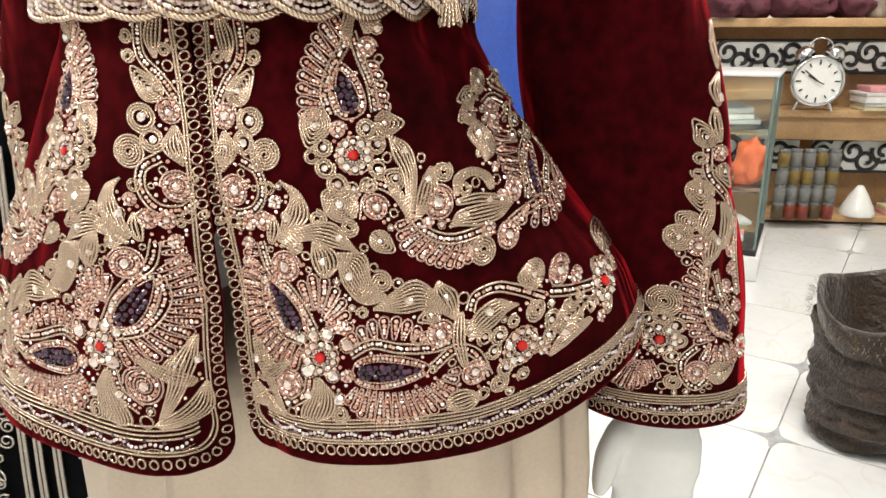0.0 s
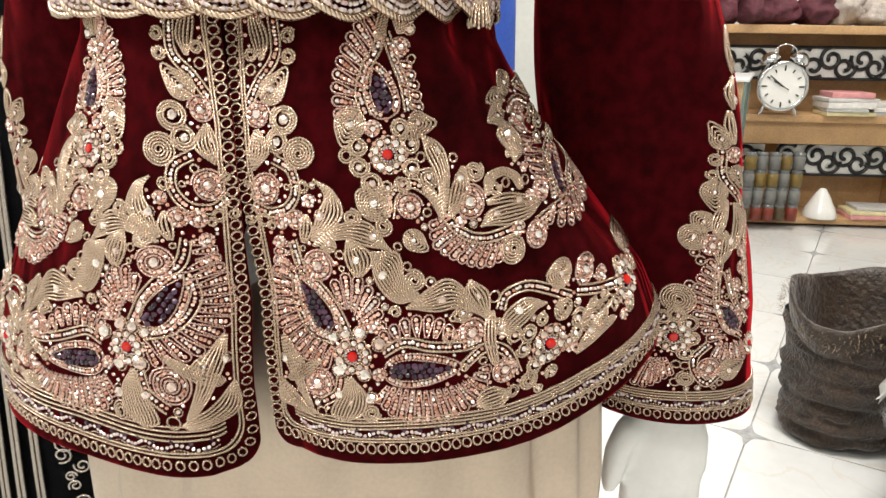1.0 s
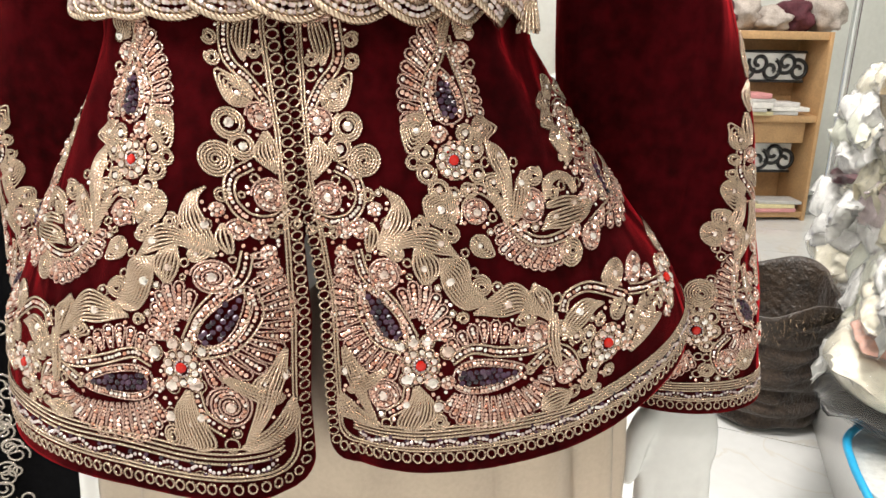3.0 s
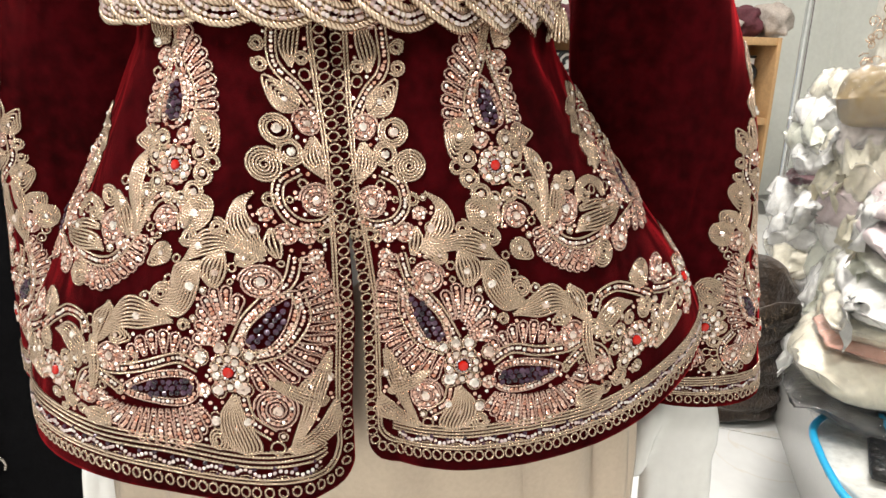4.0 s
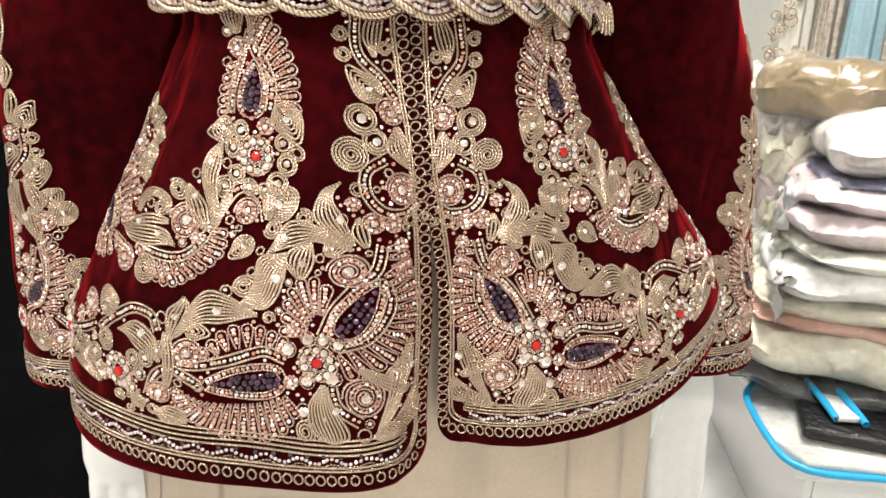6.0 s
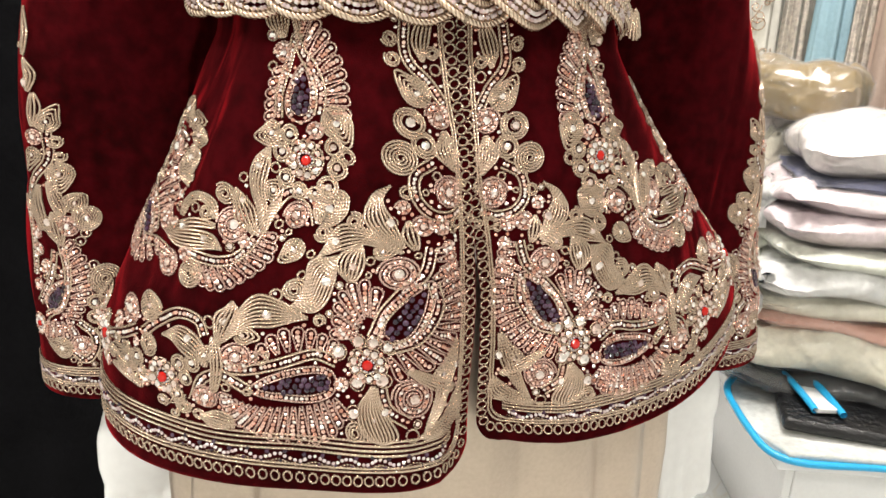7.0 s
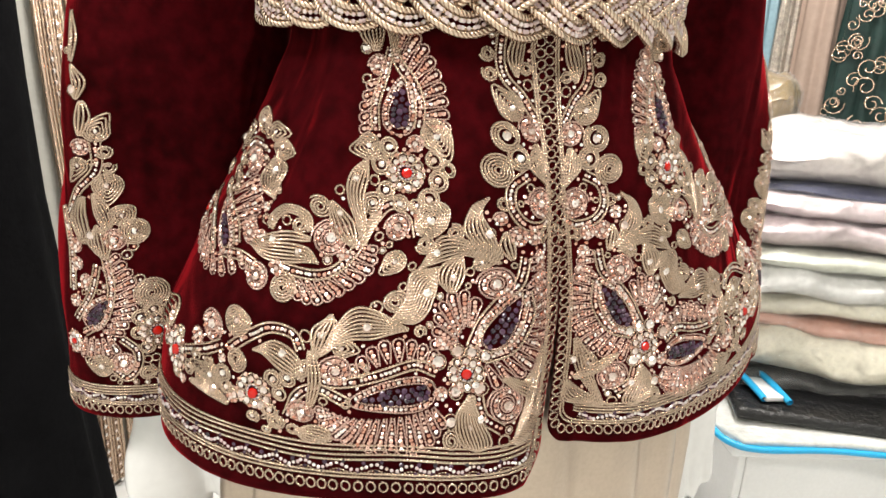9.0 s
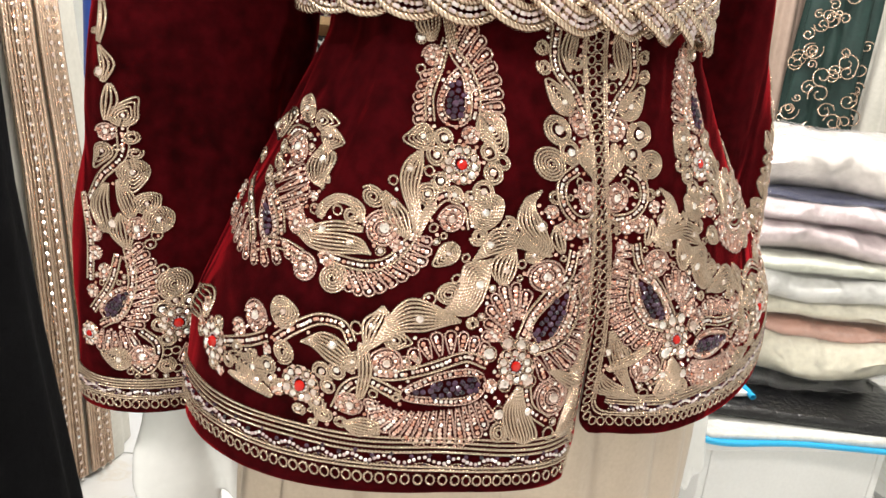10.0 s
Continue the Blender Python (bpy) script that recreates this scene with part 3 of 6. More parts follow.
def layout_up():
    drop(104.9, 237.0, 97.9, 259.8, 13.3)
    frill(9, (104.3, 274.3, 98.7, 270.8, 92.8, 263.3, 89.4, 253.7, 88.3, 243.4, 89.7, 232.0), (94.3, 293.5, 84.9, 287.2, 76.3, 271.4, 71.5, 255.4, 71.1, 243.5, 71.7, 232.5))
    frill(5, (112.9, 263.8, 118.4, 253.1, 121.6, 237.2), (126.3, 260.3, 131.4, 246.7, 133.2, 233.3))
    tape(105.2, 288.9, 101.7, 275.0, 93.4, 261.2, 89.1, 245.1, 92.5, 231.0)
    tape(107.0, 283.0, 113.2, 265.5, 119.8, 249.6, 121.3, 232.8)
    acanthus(3, (103.7, 304.1, 101.7, 291.6, 97.0, 279.1), (111.3, 304.4, 108.8, 291.8, 103.8, 277.8))
    acanthus(6, (112.1, 303.8, 112.3, 293.6, 114.2, 282.1), (128.8, 303.6, 128.2, 293.4, 121.6, 282.0))
    gem(124.6, 284.7, 3.1)
    rosette(117.5, 272.9, 7.7)
    loop(126.0, 265.3, 3.5)
    comma(81.7, 226.3, 10.6, 72.6, 213.2, True)
    comma(127.5, 223.9, 8.7, 141.2, 219.6, True)
    rosette(96.0, 222.6, 6.2)
    curl(113.3, 222.9, 7.0, 2, True)
    flower(105.6, 206.4, 13.2)
    curl(86.2, 211.7, 6.9, 2, True)
    curl(86.1, 199.1, 7.3, 2, True)
    curl(93.1, 188.4, 7.6, 2, True)
    curl(120.5, 212.8, 7.0, 2, True)
    curl(120.0, 197.4, 6.6, 2, True)
    curl(112.3, 187.8, 6.2, 2, True)
    curl(102.4, 186.0, 5.1, 2, True)
    loop(78.2, 206.3, 5.1)
    loop(126.7, 203.6, 3.7)
    acanthus(7, (128.5, 217.9, 129.8, 205.9, 136.3, 189.8, 133.4, 164.1), (128.5, 217.9, 142.6, 209.8, 146.0, 193.4, 138.2, 163.4))
    gem(139.8, 205.6, 3.0)
    comma(130.4, 189.6, 7.4, 124.7, 196.8, True)
    acanthus(3, (122.5, 184.3, 129.3, 177.7, 134.2, 164.0), (132.1, 183.7, 134.8, 175.8, 135.8, 163.8))
    loop(151.1, 199.8, 3.4)
    acanthus(6, (138.1, 162.7, 144.6, 179.5, 154.4, 193.8), (144.2, 163.5, 157.4, 175.3, 160.2, 192.5))
    gem(153.0, 185.8, 3.1)
    curl(164.2, 188.9, 7.4, 2, False)
    comma(92.6, 175.7, 12.0, 85.5, 186.5, True)
    tape(100.8, 166.8, 105.4, 181.6, 117.7, 188.3, 129.2, 181.3, 137.3, 167.1, 147.3, 153.2, 162.6, 146.5, 185.6, 147.6)
    rosette(115.0, 173.4, 9.2)
    loop(126.2, 168.8, 3.3)
    curl(96.1, 160.9, 6.6, 2, False)
    comma(115.0, 151.7, 7.7, 121.5, 142.4, True)
    rosette(157.4, 170.6, 11.9)
    acanthus(3, (167.7, 173.0, 171.7, 184.6, 184.5, 187.0, 198.3, 179.2, 201.3, 169.3), (173.0, 172.0, 177.3, 180.7, 185.1, 182.4, 191.4, 177.6, 193.3, 170.3))
    curl(177.0, 175.9, 5.5, 2, False)
    loop(186.1, 177.3, 3.6)
    acanthus(7, (161.7, 153.9, 170.5, 163.0, 194.2, 161.9, 211.3, 157.4), (161.7, 153.9, 180.7, 151.3, 199.8, 150.5, 211.8, 155.8))
    gem(175.1, 159.1, 3.1)
    acanthus(4, (168.9, 170.6, 186.0, 170.3, 211.4, 160.4), (169.3, 165.4, 186.9, 164.9, 211.0, 156.8))
    gem(194.4, 164.0, 3.2)
    frill(11, (139.1, 163.3, 144.3, 155.2, 156.0, 147.2, 168.5, 142.3, 182.6, 144.2), (126.3, 159.3, 127.4, 146.0, 143.5, 133.9, 160.3, 127.8, 175.9, 131.1))
    curl(182.5, 135.3, 10.2, 2, False)
    rosette(203.3, 138.1, 9.7)
    rosette(189.0, 146.6, 5.9)
    rosette(147.7, 159.3, 4.5)
    loop(89.4, 148.6, 0.7)


def layout_side():
    drop(238.1, 151.9, 252.5, 173.7, 9.9)
    tape(251.6, 180.4, 233.1, 168.2, 226.1, 153.4)
    tape(301.0, 173.9, 265.0, 155.4, 253.2, 141.8)
    frill(10, (312.9, 153.3, 272.6, 153.8, 260.9, 143.8, 238.9, 145.6, 223.4, 150.4), (314.1, 142.5, 282.3, 133.6, 254.3, 128.4, 231.3, 131.9, 214.0, 141.0))
    tape(205.3, 144.9, 221.2, 147.7, 241.0, 145.3)
    frill(5, (242.4, 182.7, 236.3, 172.2, 226.7, 164.8), (211.6, 197.5, 208.4, 186.9, 212.3, 173.1))
    flower(319.7, 155.3, 13.1)
    curl(245.5, 195.6, 6.1, 2, True)
    curl(256.8, 183.8, 6.6, 2, True)
    curl(241.6, 205.1, 5.6, 2, True)
    curl(303.6, 188.5, 6.3, 2, True)
    curl(239.0, 188.1, 5.1, 2, True)
    comma(215.7, 233.8, 8.9, 215.5, 244.4, True)
    comma(199.4, 229.0, 7.4, 186.7, 233.0, True)
    comma(193.6, 219.4, 7.7, 181.4, 221.4, True)
    acanthus(5, (266.3, 226.4, 225.5, 232.0, 234.7, 215.8), (285.9, 219.4, 294.0, 208.6, 285.2, 199.0))
    gem(292.8, 211.0, 3.9)
    rosette(221.5, 208.0, 10.9)
    tape(212.4, 218.0, 227.5, 218.6, 238.4, 211.1)
    acanthus(6, (197.3, 214.0, 187.5, 208.8, 194.3, 195.9, 197.3, 187.4), (201.9, 212.6, 210.5, 200.1, 207.7, 190.1, 197.2, 187.0))
    gem(199.1, 204.7, 3.6)
    curl(194.4, 193.7, 3.6, 2, False)
    rosette(215.0, 163.3, 8.4)
    rosette(203.8, 163.7, 4.3)
    loop(203.0, 174.2, 3.6)
    rosette(216.8, 189.7, 3.3)


def layout_low():
    flower(71.2, 75.1, 13.6)
    drop(53.7, 95.3, 34.5, 126.4, 13.5)
    frill(13, (32.0, 131.7, 28.0, 115.6, 32.5, 99.4, 46.7, 87.1, 57.7, 81.2), (16.5, 142.4, 8.8, 120.8, 11.1, 96.9, 27.0, 75.4, 50.8, 64.6))
    frill(7, (64.8, 106.0, 69.2, 106.1, 73.7, 99.4, 75.3, 92.8), (58.5, 126.1, 71.6, 131.4, 85.6, 117.7, 93.1, 95.9))
    tape(66.4, 92.8, 57.4, 108.8, 45.5, 124.9, 36.1, 136.2, 33.1, 152.6)
    tape(31.6, 129.4, 30.4, 111.7, 41.8, 92.3, 59.1, 85.1)
    rosette(49.3, 135.2, 11.4)
    rosette(27.0, 165.3, 6.7)
    rosette(38.0, 165.6, 7.4)
    rosette(22.0, 151.6, 5.3)
    curl(18.9, 163.4, 3.7, 2, False)
    frill(4, (31.8, 149.7, 27.0, 132.5), (18.2, 152.0, 13.4, 133.6))
    acanthus(7, (55.3, 190.8, 60.8, 180.4, 54.5, 168.9, 44.9, 152.3), (55.3, 190.8, 67.1, 183.9, 70.2, 167.6, 52.3, 151.2))
    gem(56.1, 167.5, 3.6)
    acanthus(5, (38.5, 151.1, 41.3, 162.2, 44.9, 169.6), (44.7, 150.9, 49.3, 160.0, 47.8, 168.7))
    curl(76.6, 166.8, 6.5, 2, False)
    acanthus(8, (46.0, 149.3, 66.4, 161.9, 87.0, 163.7, 99.1, 145.2), (51.1, 148.3, 70.1, 153.3, 84.6, 148.0, 99.1, 145.2))
    gem(87.7, 154.4, 3.3)
    acanthus(5, (69.4, 153.3, 68.4, 141.0, 72.0, 129.2, 77.1, 129.1), (75.0, 152.6, 84.3, 145.8, 85.4, 136.3, 77.8, 128.3))
    gem(75.8, 138.7, 3.3)
    acanthus(9, (84.7, 142.9, 86.2, 125.1, 99.7, 110.4, 116.4, 113.2), (86.5, 145.8, 103.4, 144.3, 105.9, 127.2, 117.2, 114.6))
    gem(91.5, 129.0, 3.7)
    curl(111.8, 125.4, 7.8, 2, False)
    loop(108.3, 134.9, 3.3)
    loop(122.7, 123.4, 4.1)
    curl(98.9, 104.8, 4.8, 2, False)
    comma(58.6, 148.9, 5.5, 51.6, 151.9, True)
    loop(65.0, 142.8, 3.3)
    acanthus(9, (105.7, 107.9, 121.1, 120.2, 138.0, 122.9, 161.2, 97.0), (106.5, 106.3, 125.7, 103.2, 142.3, 104.3, 161.3, 93.3))
    gem(129.6, 111.2, 3.8)
    acanthus(5, (148.4, 121.6, 145.6, 112.7, 158.7, 94.6), (150.1, 121.7, 161.4, 111.9, 163.8, 93.5))
    gem(155.5, 109.4, 3.1)
    acanthus(4, (159.5, 97.4, 159.8, 81.0, 164.6, 62.6), (167.9, 99.7, 167.4, 79.3, 172.3, 60.8))
    loop(166.4, 107.5, 4.3)
    comma(144.7, 100.2, 6.5, 134.4, 99.6, True)
    rosette(150.7, 86.6, 10.0)
    loop(136.3, 85.3, 5.0)
    tape(170.5, 98.0, 175.2, 107.4, 190.9, 108.8, 209.1, 100.1, 224.2, 90.0)
    acanthus(8, (169.9, 79.5, 173.1, 94.4, 188.5, 101.4, 205.3, 93.4), (172.5, 78.2, 187.3, 84.6, 196.5, 90.6, 205.2, 92.7))
    gem(183.7, 94.7, 3.6)
    comma(171.5, 86.6, 5.5, 166.3, 94.5, True)
    curl(181.6, 78.9, 6.3, 2, True)
    flower(207.9, 64.8, 13.9)
    curl(191.9, 77.1, 6.8, 2, True)
    curl(188.4, 67.7, 6.0, 2, True)
    curl(197.3, 54.1, 6.9, 2, True)
    curl(210.1, 44.7, 5.4, 2, True)
    curl(222.8, 60.4, 6.2, 2, True)
    drop(100.6, 65.2, 140.1, 64.9, 14.5)
    tape(91.2, 77.6, 105.4, 84.3, 126.2, 80.2, 146.0, 78.5, 161.5, 81.3)
    frill(8, (96.4, 82.6, 112.5, 87.5, 137.9, 83.6), (89.4, 91.7, 106.5, 101.1, 124.9, 101.1, 143.4, 88.6))
    frill(16, (95.6, 54.7, 118.8, 50.7, 142.3, 52.4, 156.5, 60.0), (88.5, 42.3, 101.8, 30.2, 120.7, 26.2, 142.8, 28.7, 160.2, 39.7, 165.7, 59.5))
    tape(145.7, 64.7, 160.8, 74.8, 176.1, 69.1, 185.0, 51.0)
    rosette(175.2, 56.0, 9.6)
    loop(181.8, 39.8, 4.9)
    curl(192.6, 44.2, 7.3, 2, False)
    acanthus(7, (157.2, 33.0, 157.5, 42.8, 168.1, 45.9, 180.5, 40.2), (157.2, 33.0, 170.0, 29.8, 178.3, 34.3, 180.5, 40.2))
    rosette(46.6, 53.6, 12.0)
    acanthus(6, (12.9, 86.3, 16.5, 66.7, 25.3, 49.6, 38.0, 32.1), (19.3, 87.3, 30.5, 68.2, 33.7, 51.8, 42.9, 33.8))
    gem(15.9, 69.7, 3.2)
    comma(28.4, 65.9, 6.7, 27.0, 75.4, True)
    acanthus(6, (8.2, 52.9, 11.0, 35.9, 37.9, 27.7), (14.7, 52.8, 26.9, 41.1, 47.4, 32.0))
    acanthus(8, (67.0, 60.8, 62.7, 46.9, 55.8, 32.0, 66.9, 28.4), (71.5, 60.9, 80.7, 48.9, 78.9, 33.6, 66.9, 28.4))
    gem(70.4, 42.4, 2.7)
    gem(62.4, 64.9, 4.6)
    gem(79.3, 62.5, 4.2)
    gem(83.8, 45.6, 3.9)
    gem(62.7, 46.9, 3.1)
    gem(88.9, 83.6, 4.5)
    gem(65.8, 89.8, 3.7)
    gem(75.3, 90.6, 4.1)
    gem(57.6, 87.2, 3.4)
    loop(48.7, 32.6, 4.3)
    curl(84.5, 35.1, 7.0, 2, False)
    tape(50.0, 39.8, 61.1, 48.3, 64.0, 60.6)
    rosette(89.4, 62.2, 5.3)
    rosette(84.9, 94.8, 5.2)
    acanthus(4, (46.7, 74.1, 28.2, 62.0, 14.2, 56.3), (50.8, 70.2, 36.8, 58.3, 22.2, 50.0))
    curl(146.6, 63.7, 3.5, 2, False)
    flower(284.5, 70.7, 15.9)
    comma(217.9, 107.4, 10.1, 207.1, 113.2, True)
    rosette(240.5, 99.3, 10.4)
    rosette(255.9, 88.5, 6.4)
    curl(244.0, 76.4, 4.6, 2, False)
    loop(249.9, 71.3, 3.4)
    curl(219.0, 84.0, 8.1, 2, False)
    curl(266.5, 65.2, 6.0, 2, True)
    curl(256.8, 76.6, 5.1, 2, True)
    curl(284.2, 55.2, 6.2, 2, True)
    curl(278.6, 84.4, 5.7, 2, True)
    curl(305.7, 71.6, 5.5, 2, True)
    acanthus(5, (331.8, 93.6, 290.8, 101.1, 289.2, 87.0), (332.9, 91.9, 343.1, 74.7, 310.9, 75.3))
    rosette(299.9, 88.8, 5.9)
    rosette(303.6, 77.9, 5.0)
    tape(230.8, 90.7, 244.4, 84.5, 258.5, 79.8, 270.6, 76.0)
    comma(243.1, 67.1, 10.0, 265.2, 65.2, True)
    curl(230.9, 72.3, 7.0, 2, True)
    curl(229.0, 63.5, 6.1, 2, True)
    gem(241.8, 57.9, 3.3)
    acanthus(6, (227.5, 50.9, 236.8, 58.1, 262.0, 59.2), (231.5, 47.2, 251.2, 51.7, 269.1, 53.3))
    rosette(225.3, 56.1, 4.9)
    curl(255.1, 62.7, 4.6, 2, False)
    rosette(275.8, 52.0, 4.3)


def layout_sleeve():
    flower(0.9, 83.1, 15.3)
    flower(73.7, 66.2, 10.7)
    curl(6.1, 116.8, 13.6, 2, False)
    loop(15.8, 128.8, 4.4)
    loop(10.5, 107.2, 3.9)
    drop(53.5, 89.1, 38.6, 108.4, 13.9)
    frill(10, (44.7, 134.8, 36.0, 115.6, 34.2, 95.1, 43.0, 80.7), (31.6, 149.3, 19.3, 131.2, 14.9, 107.2, 24.6, 80.7))
    tape(42.1, 145.7, 36.0, 115.6, 42.1, 91.5, 60.5, 77.1)
    tape(49.1, 138.5, 55.3, 112.0, 70.2, 87.9)
    frill(5, (38.6, 77.1, 46.5, 73.4, 59.6, 73.4), (29.8, 61.4, 43.0, 55.4, 62.3, 54.2))
    tape(27.2, 75.9, 15.8, 65.0, 14.9, 51.8, 22.8, 39.7, 33.3, 47.0)
    rosette(25.4, 53.0, 10.2)
    comma(43.9, 49.4, 10.5, 61.4, 49.4, True)
    curl(7.9, 44.5, 7.6, 2, False)
    loop(0.0, 40.9, 4.1)
    loop(7.9, 56.6, 4.0)
    loop(1.8, 57.8, 4.0)
    curl(12.3, 95.1, 8.4, 2, True)
    curl(14.0, 81.9, 7.0, 2, True)
    curl(7.9, 68.6, 7.0, 2, True)
    curl(4.4, 102.3, 7.3, 2, True)
    curl(-5.3, 101.1, 6.8, 2, True)
    curl(-10.5, 86.7, 6.4, 2, True)
    frill(8, (-20.2, 63.8, -12.3, 62.6, -6.1, 63.8), (-41.2, 40.9, -24.6, 32.5, -2.6, 47.0))
    rosette(-19.3, 68.6, 7.0)
    comma(31.6, 181.8, 9.1, 28.1, 189.0, True)
    comma(22.8, 168.6, 11.0, 31.6, 172.2, True)
    rosette(36.0, 161.3, 9.7)
    loop(22.8, 156.5, 4.3)
    loop(26.3, 149.3, 4.4)
    acanthus(5, (37.7, 144.5, 37.7, 162.5, 47.4, 173.4), (45.6, 143.3, 56.1, 156.5, 50.0, 172.2))
    acanthus(5, (34.2, 175.8, 41.2, 190.2, 47.4, 199.9), (43.9, 166.2, 49.1, 183.0, 51.8, 198.7))
    acanthus(4, (51.8, 156.5, 56.1, 179.4, 53.5, 196.3), (67.5, 154.1, 74.6, 175.8, 62.3, 195.1))
    gem(53.5, 163.7, 4.0)
    rosette(71.1, 151.7, 7.2)
    rosette(70.2, 136.1, 6.7)
    rosette(60.5, 122.8, 6.6)
    rosette(71.1, 103.5, 6.3)
    tape(86.0, 183.0, 77.2, 151.7, 74.6, 113.2)
    comma(41.2, 205.9, 10.1, 36.8, 190.2, True)
    curl(41.2, 220.3, 5.2, 2, False)
    curl(43.9, 232.4, 5.7, 2, False)
    tape(49.1, 239.6, 48.2, 217.9, 60.5, 201.1, 76.3, 179.4)
    rosette(57.9, 234.8, 7.3)
    comma(59.6, 220.3, 7.3, 64.0, 204.7, True)
    loop(50.9, 223.9, 2.9)
    comma(49.1, 248.0, 8.6, 46.5, 263.7, True)
    acanthus(4, (55.3, 270.9, 52.6, 258.9, 55.3, 244.4), (61.4, 269.7, 61.4, 255.3, 60.5, 243.2))
    acanthus(4, (66.7, 297.4, 57.0, 285.4, 59.6, 270.9), (69.3, 296.2, 64.9, 282.9, 64.9, 272.1))
    gem(64.9, 278.1, 3.4)
    acanthus(3, (73.7, 335.9, 66.7, 317.9, 66.7, 298.6), (76.3, 335.9, 71.9, 316.7, 71.1, 299.8))
    curl(73.7, 307.0, 2.9, 2, False)


def fill_in(p0, p1, h0, h1, tries):
    """Small loops, spirals and beads in the gaps that the large motifs leave between them."""
    have = np.vstack(covered)
    for _ in range(tries):
        p, h = p0 + (p1 - p0) * dice.random(), h0 + (h1 - h0) * dice.random()
        near = have[(np.abs(have[:, 0] - p) < 10) & (np.abs(have[:, 1] - h) < 10)]
        if len(near) < 12:
            continue
        free = (np.hypot(near[:, 0] - p, near[:, 1] - h) - near[:, 2]).min()
        if free < 1.3 or free > 5.5:
            continue
        a = np.sort(np.arctan2(near[:, 1] - h, near[:, 0] - p))
        if max(np.diff(a).max(), a[0] + 2 * math.pi - a[-1]) > 1.2:
            continue
        r, n, pick = min(free, 6.0), len(covered), dice.random()
        if r > 4.6:
            rosette(p, h, r) if pick < 0.5 else curl(p, h, r, 2, pick < 0.75)
        elif r > 3.2:
            curl(p, h, r, 1.5, pick < 0.4) if pick < 0.6 else rosette(p, h, r)
        elif r > 2.2:
            loop(p, h, r) if pick < 0.55 else gem(p, h, r - 0.8)
        else:
            bead(p, h, min(r, 1.5), "peach" if pick < 0.7 else "crystal", 0.5)
            covered.append(np.array([(p, h, r)]))
        have = np.vstack([have] + covered[n:])
    for kind, rows in list(work.beads.items()):
        bead_mesh(kind, rows, Needle.owner)
    work.beads.clear()


# ---- jacket ----
jacket = tagged(new("embroidered_jacket"), "burgundy velvet jacket with gold cord embroidery on a mannequin", "jacket")
jacket.location = jw(0, 0, 0.78)[()]


def settle(ob):
    """Keeps a part where it is under a thing that does not stand at the origin."""
    for o in scene.objects:
        if o.parent == ob:
            o.matrix_parent_inverse = ob.matrix_basis.inverted()


def thick(ob, depth, offset=-1):
    s = ob.modifiers.new("thickness", "SOLIDIFY")
    s.thickness, s.offset = depth, offset
    return ob


def panel(name, sign, p0, p1, cols, rows=70, corner=0.017):
    """A gore of the skirt, with its lower front corner rounded."""
    low = 0.0
    h = np.concatenate([np.linspace(low, 0.03, 16, endpoint=False), np.linspace(0.03, 0.345, rows)])
    verts = []
    for y in h:
        start = p0 + (corner - math.sqrt(corner ** 2 - (corner - y + low) ** 2) if p0 < 0.01 and (y - low) < corner else 0)
        p = start + (p1 - start) * np.linspace(0, 1, cols) ** 1.15
        spare = 0.003 + (0.006 * np.clip((p - 0.12) / 0.16, 0, 1) if sign < 0 else 0 * p)
        verts.append(peplum(sign * np.maximum(p, 1e-5), y - spare * max(0.0, 1 - y / 0.03)))
    verts = np.vstack(verts)
    faces = []
    for j in range(len(h) - 1):
        for i in range(cols - 1):
            q = (j * cols + i, j * cols + i + 1, (j + 1) * cols + i + 1, (j + 1) * cols + i)
            faces.append(q if sign > 0 else q[::-1])
    return thick(build(name, verts, faces, VELVET, jacket), 0.0022)


panel("front_panel", 1, 0.002, 0.40, 120)
panel("front_panel", -1, 0.001, 0.37, 120)


def back_panel():
    cols, h = 60, np.linspace(0, 0.345, 60)
    phi0, phi1 = 1.9, 2 * math.pi - 1.9
    verts = []
    for y in h:
        phi = np.linspace(phi0, phi1, cols)
        z = 0.815 + y
        ph = np.where(phi > math.pi, phi - 2 * math.pi, phi)
        u, w = skirt(ph, z + 0 * phi)
        verts.append(jw(u, w, z + 0 * phi))
    verts = np.vstack(verts)
    faces = [(j * cols + i, j * cols + i + 1, (j + 1) * cols + i + 1, (j + 1) * cols + i) for j in range(len(h) - 1) for i in range(cols - 1)]
    return thick(build("back_panel", verts, faces, VELVET, jacket), 0.0022)


back_panel()


def placket():
    """The facing behind the closed upper part of the front."""
    h = np.linspace(0.165, 0.34, 40)
    verts = []
    for y in h:
        p = np.linspace(-0.012, 0.012, 7)
        q = peplum(np.where(np.abs(p) < 1e-4, 1e-4, p), y + 0 * p)
        verts.append(q - N * 0.006)
    faces = [(j * 7 + i, j * 7 + i + 1, (j + 1) * 7 + i + 1, (j + 1) * 7 + i) for j in range(39) for i in range(6)]
    thick(build("placket", np.vstack(verts), faces, VELVET, jacket), 0.002)


placket()


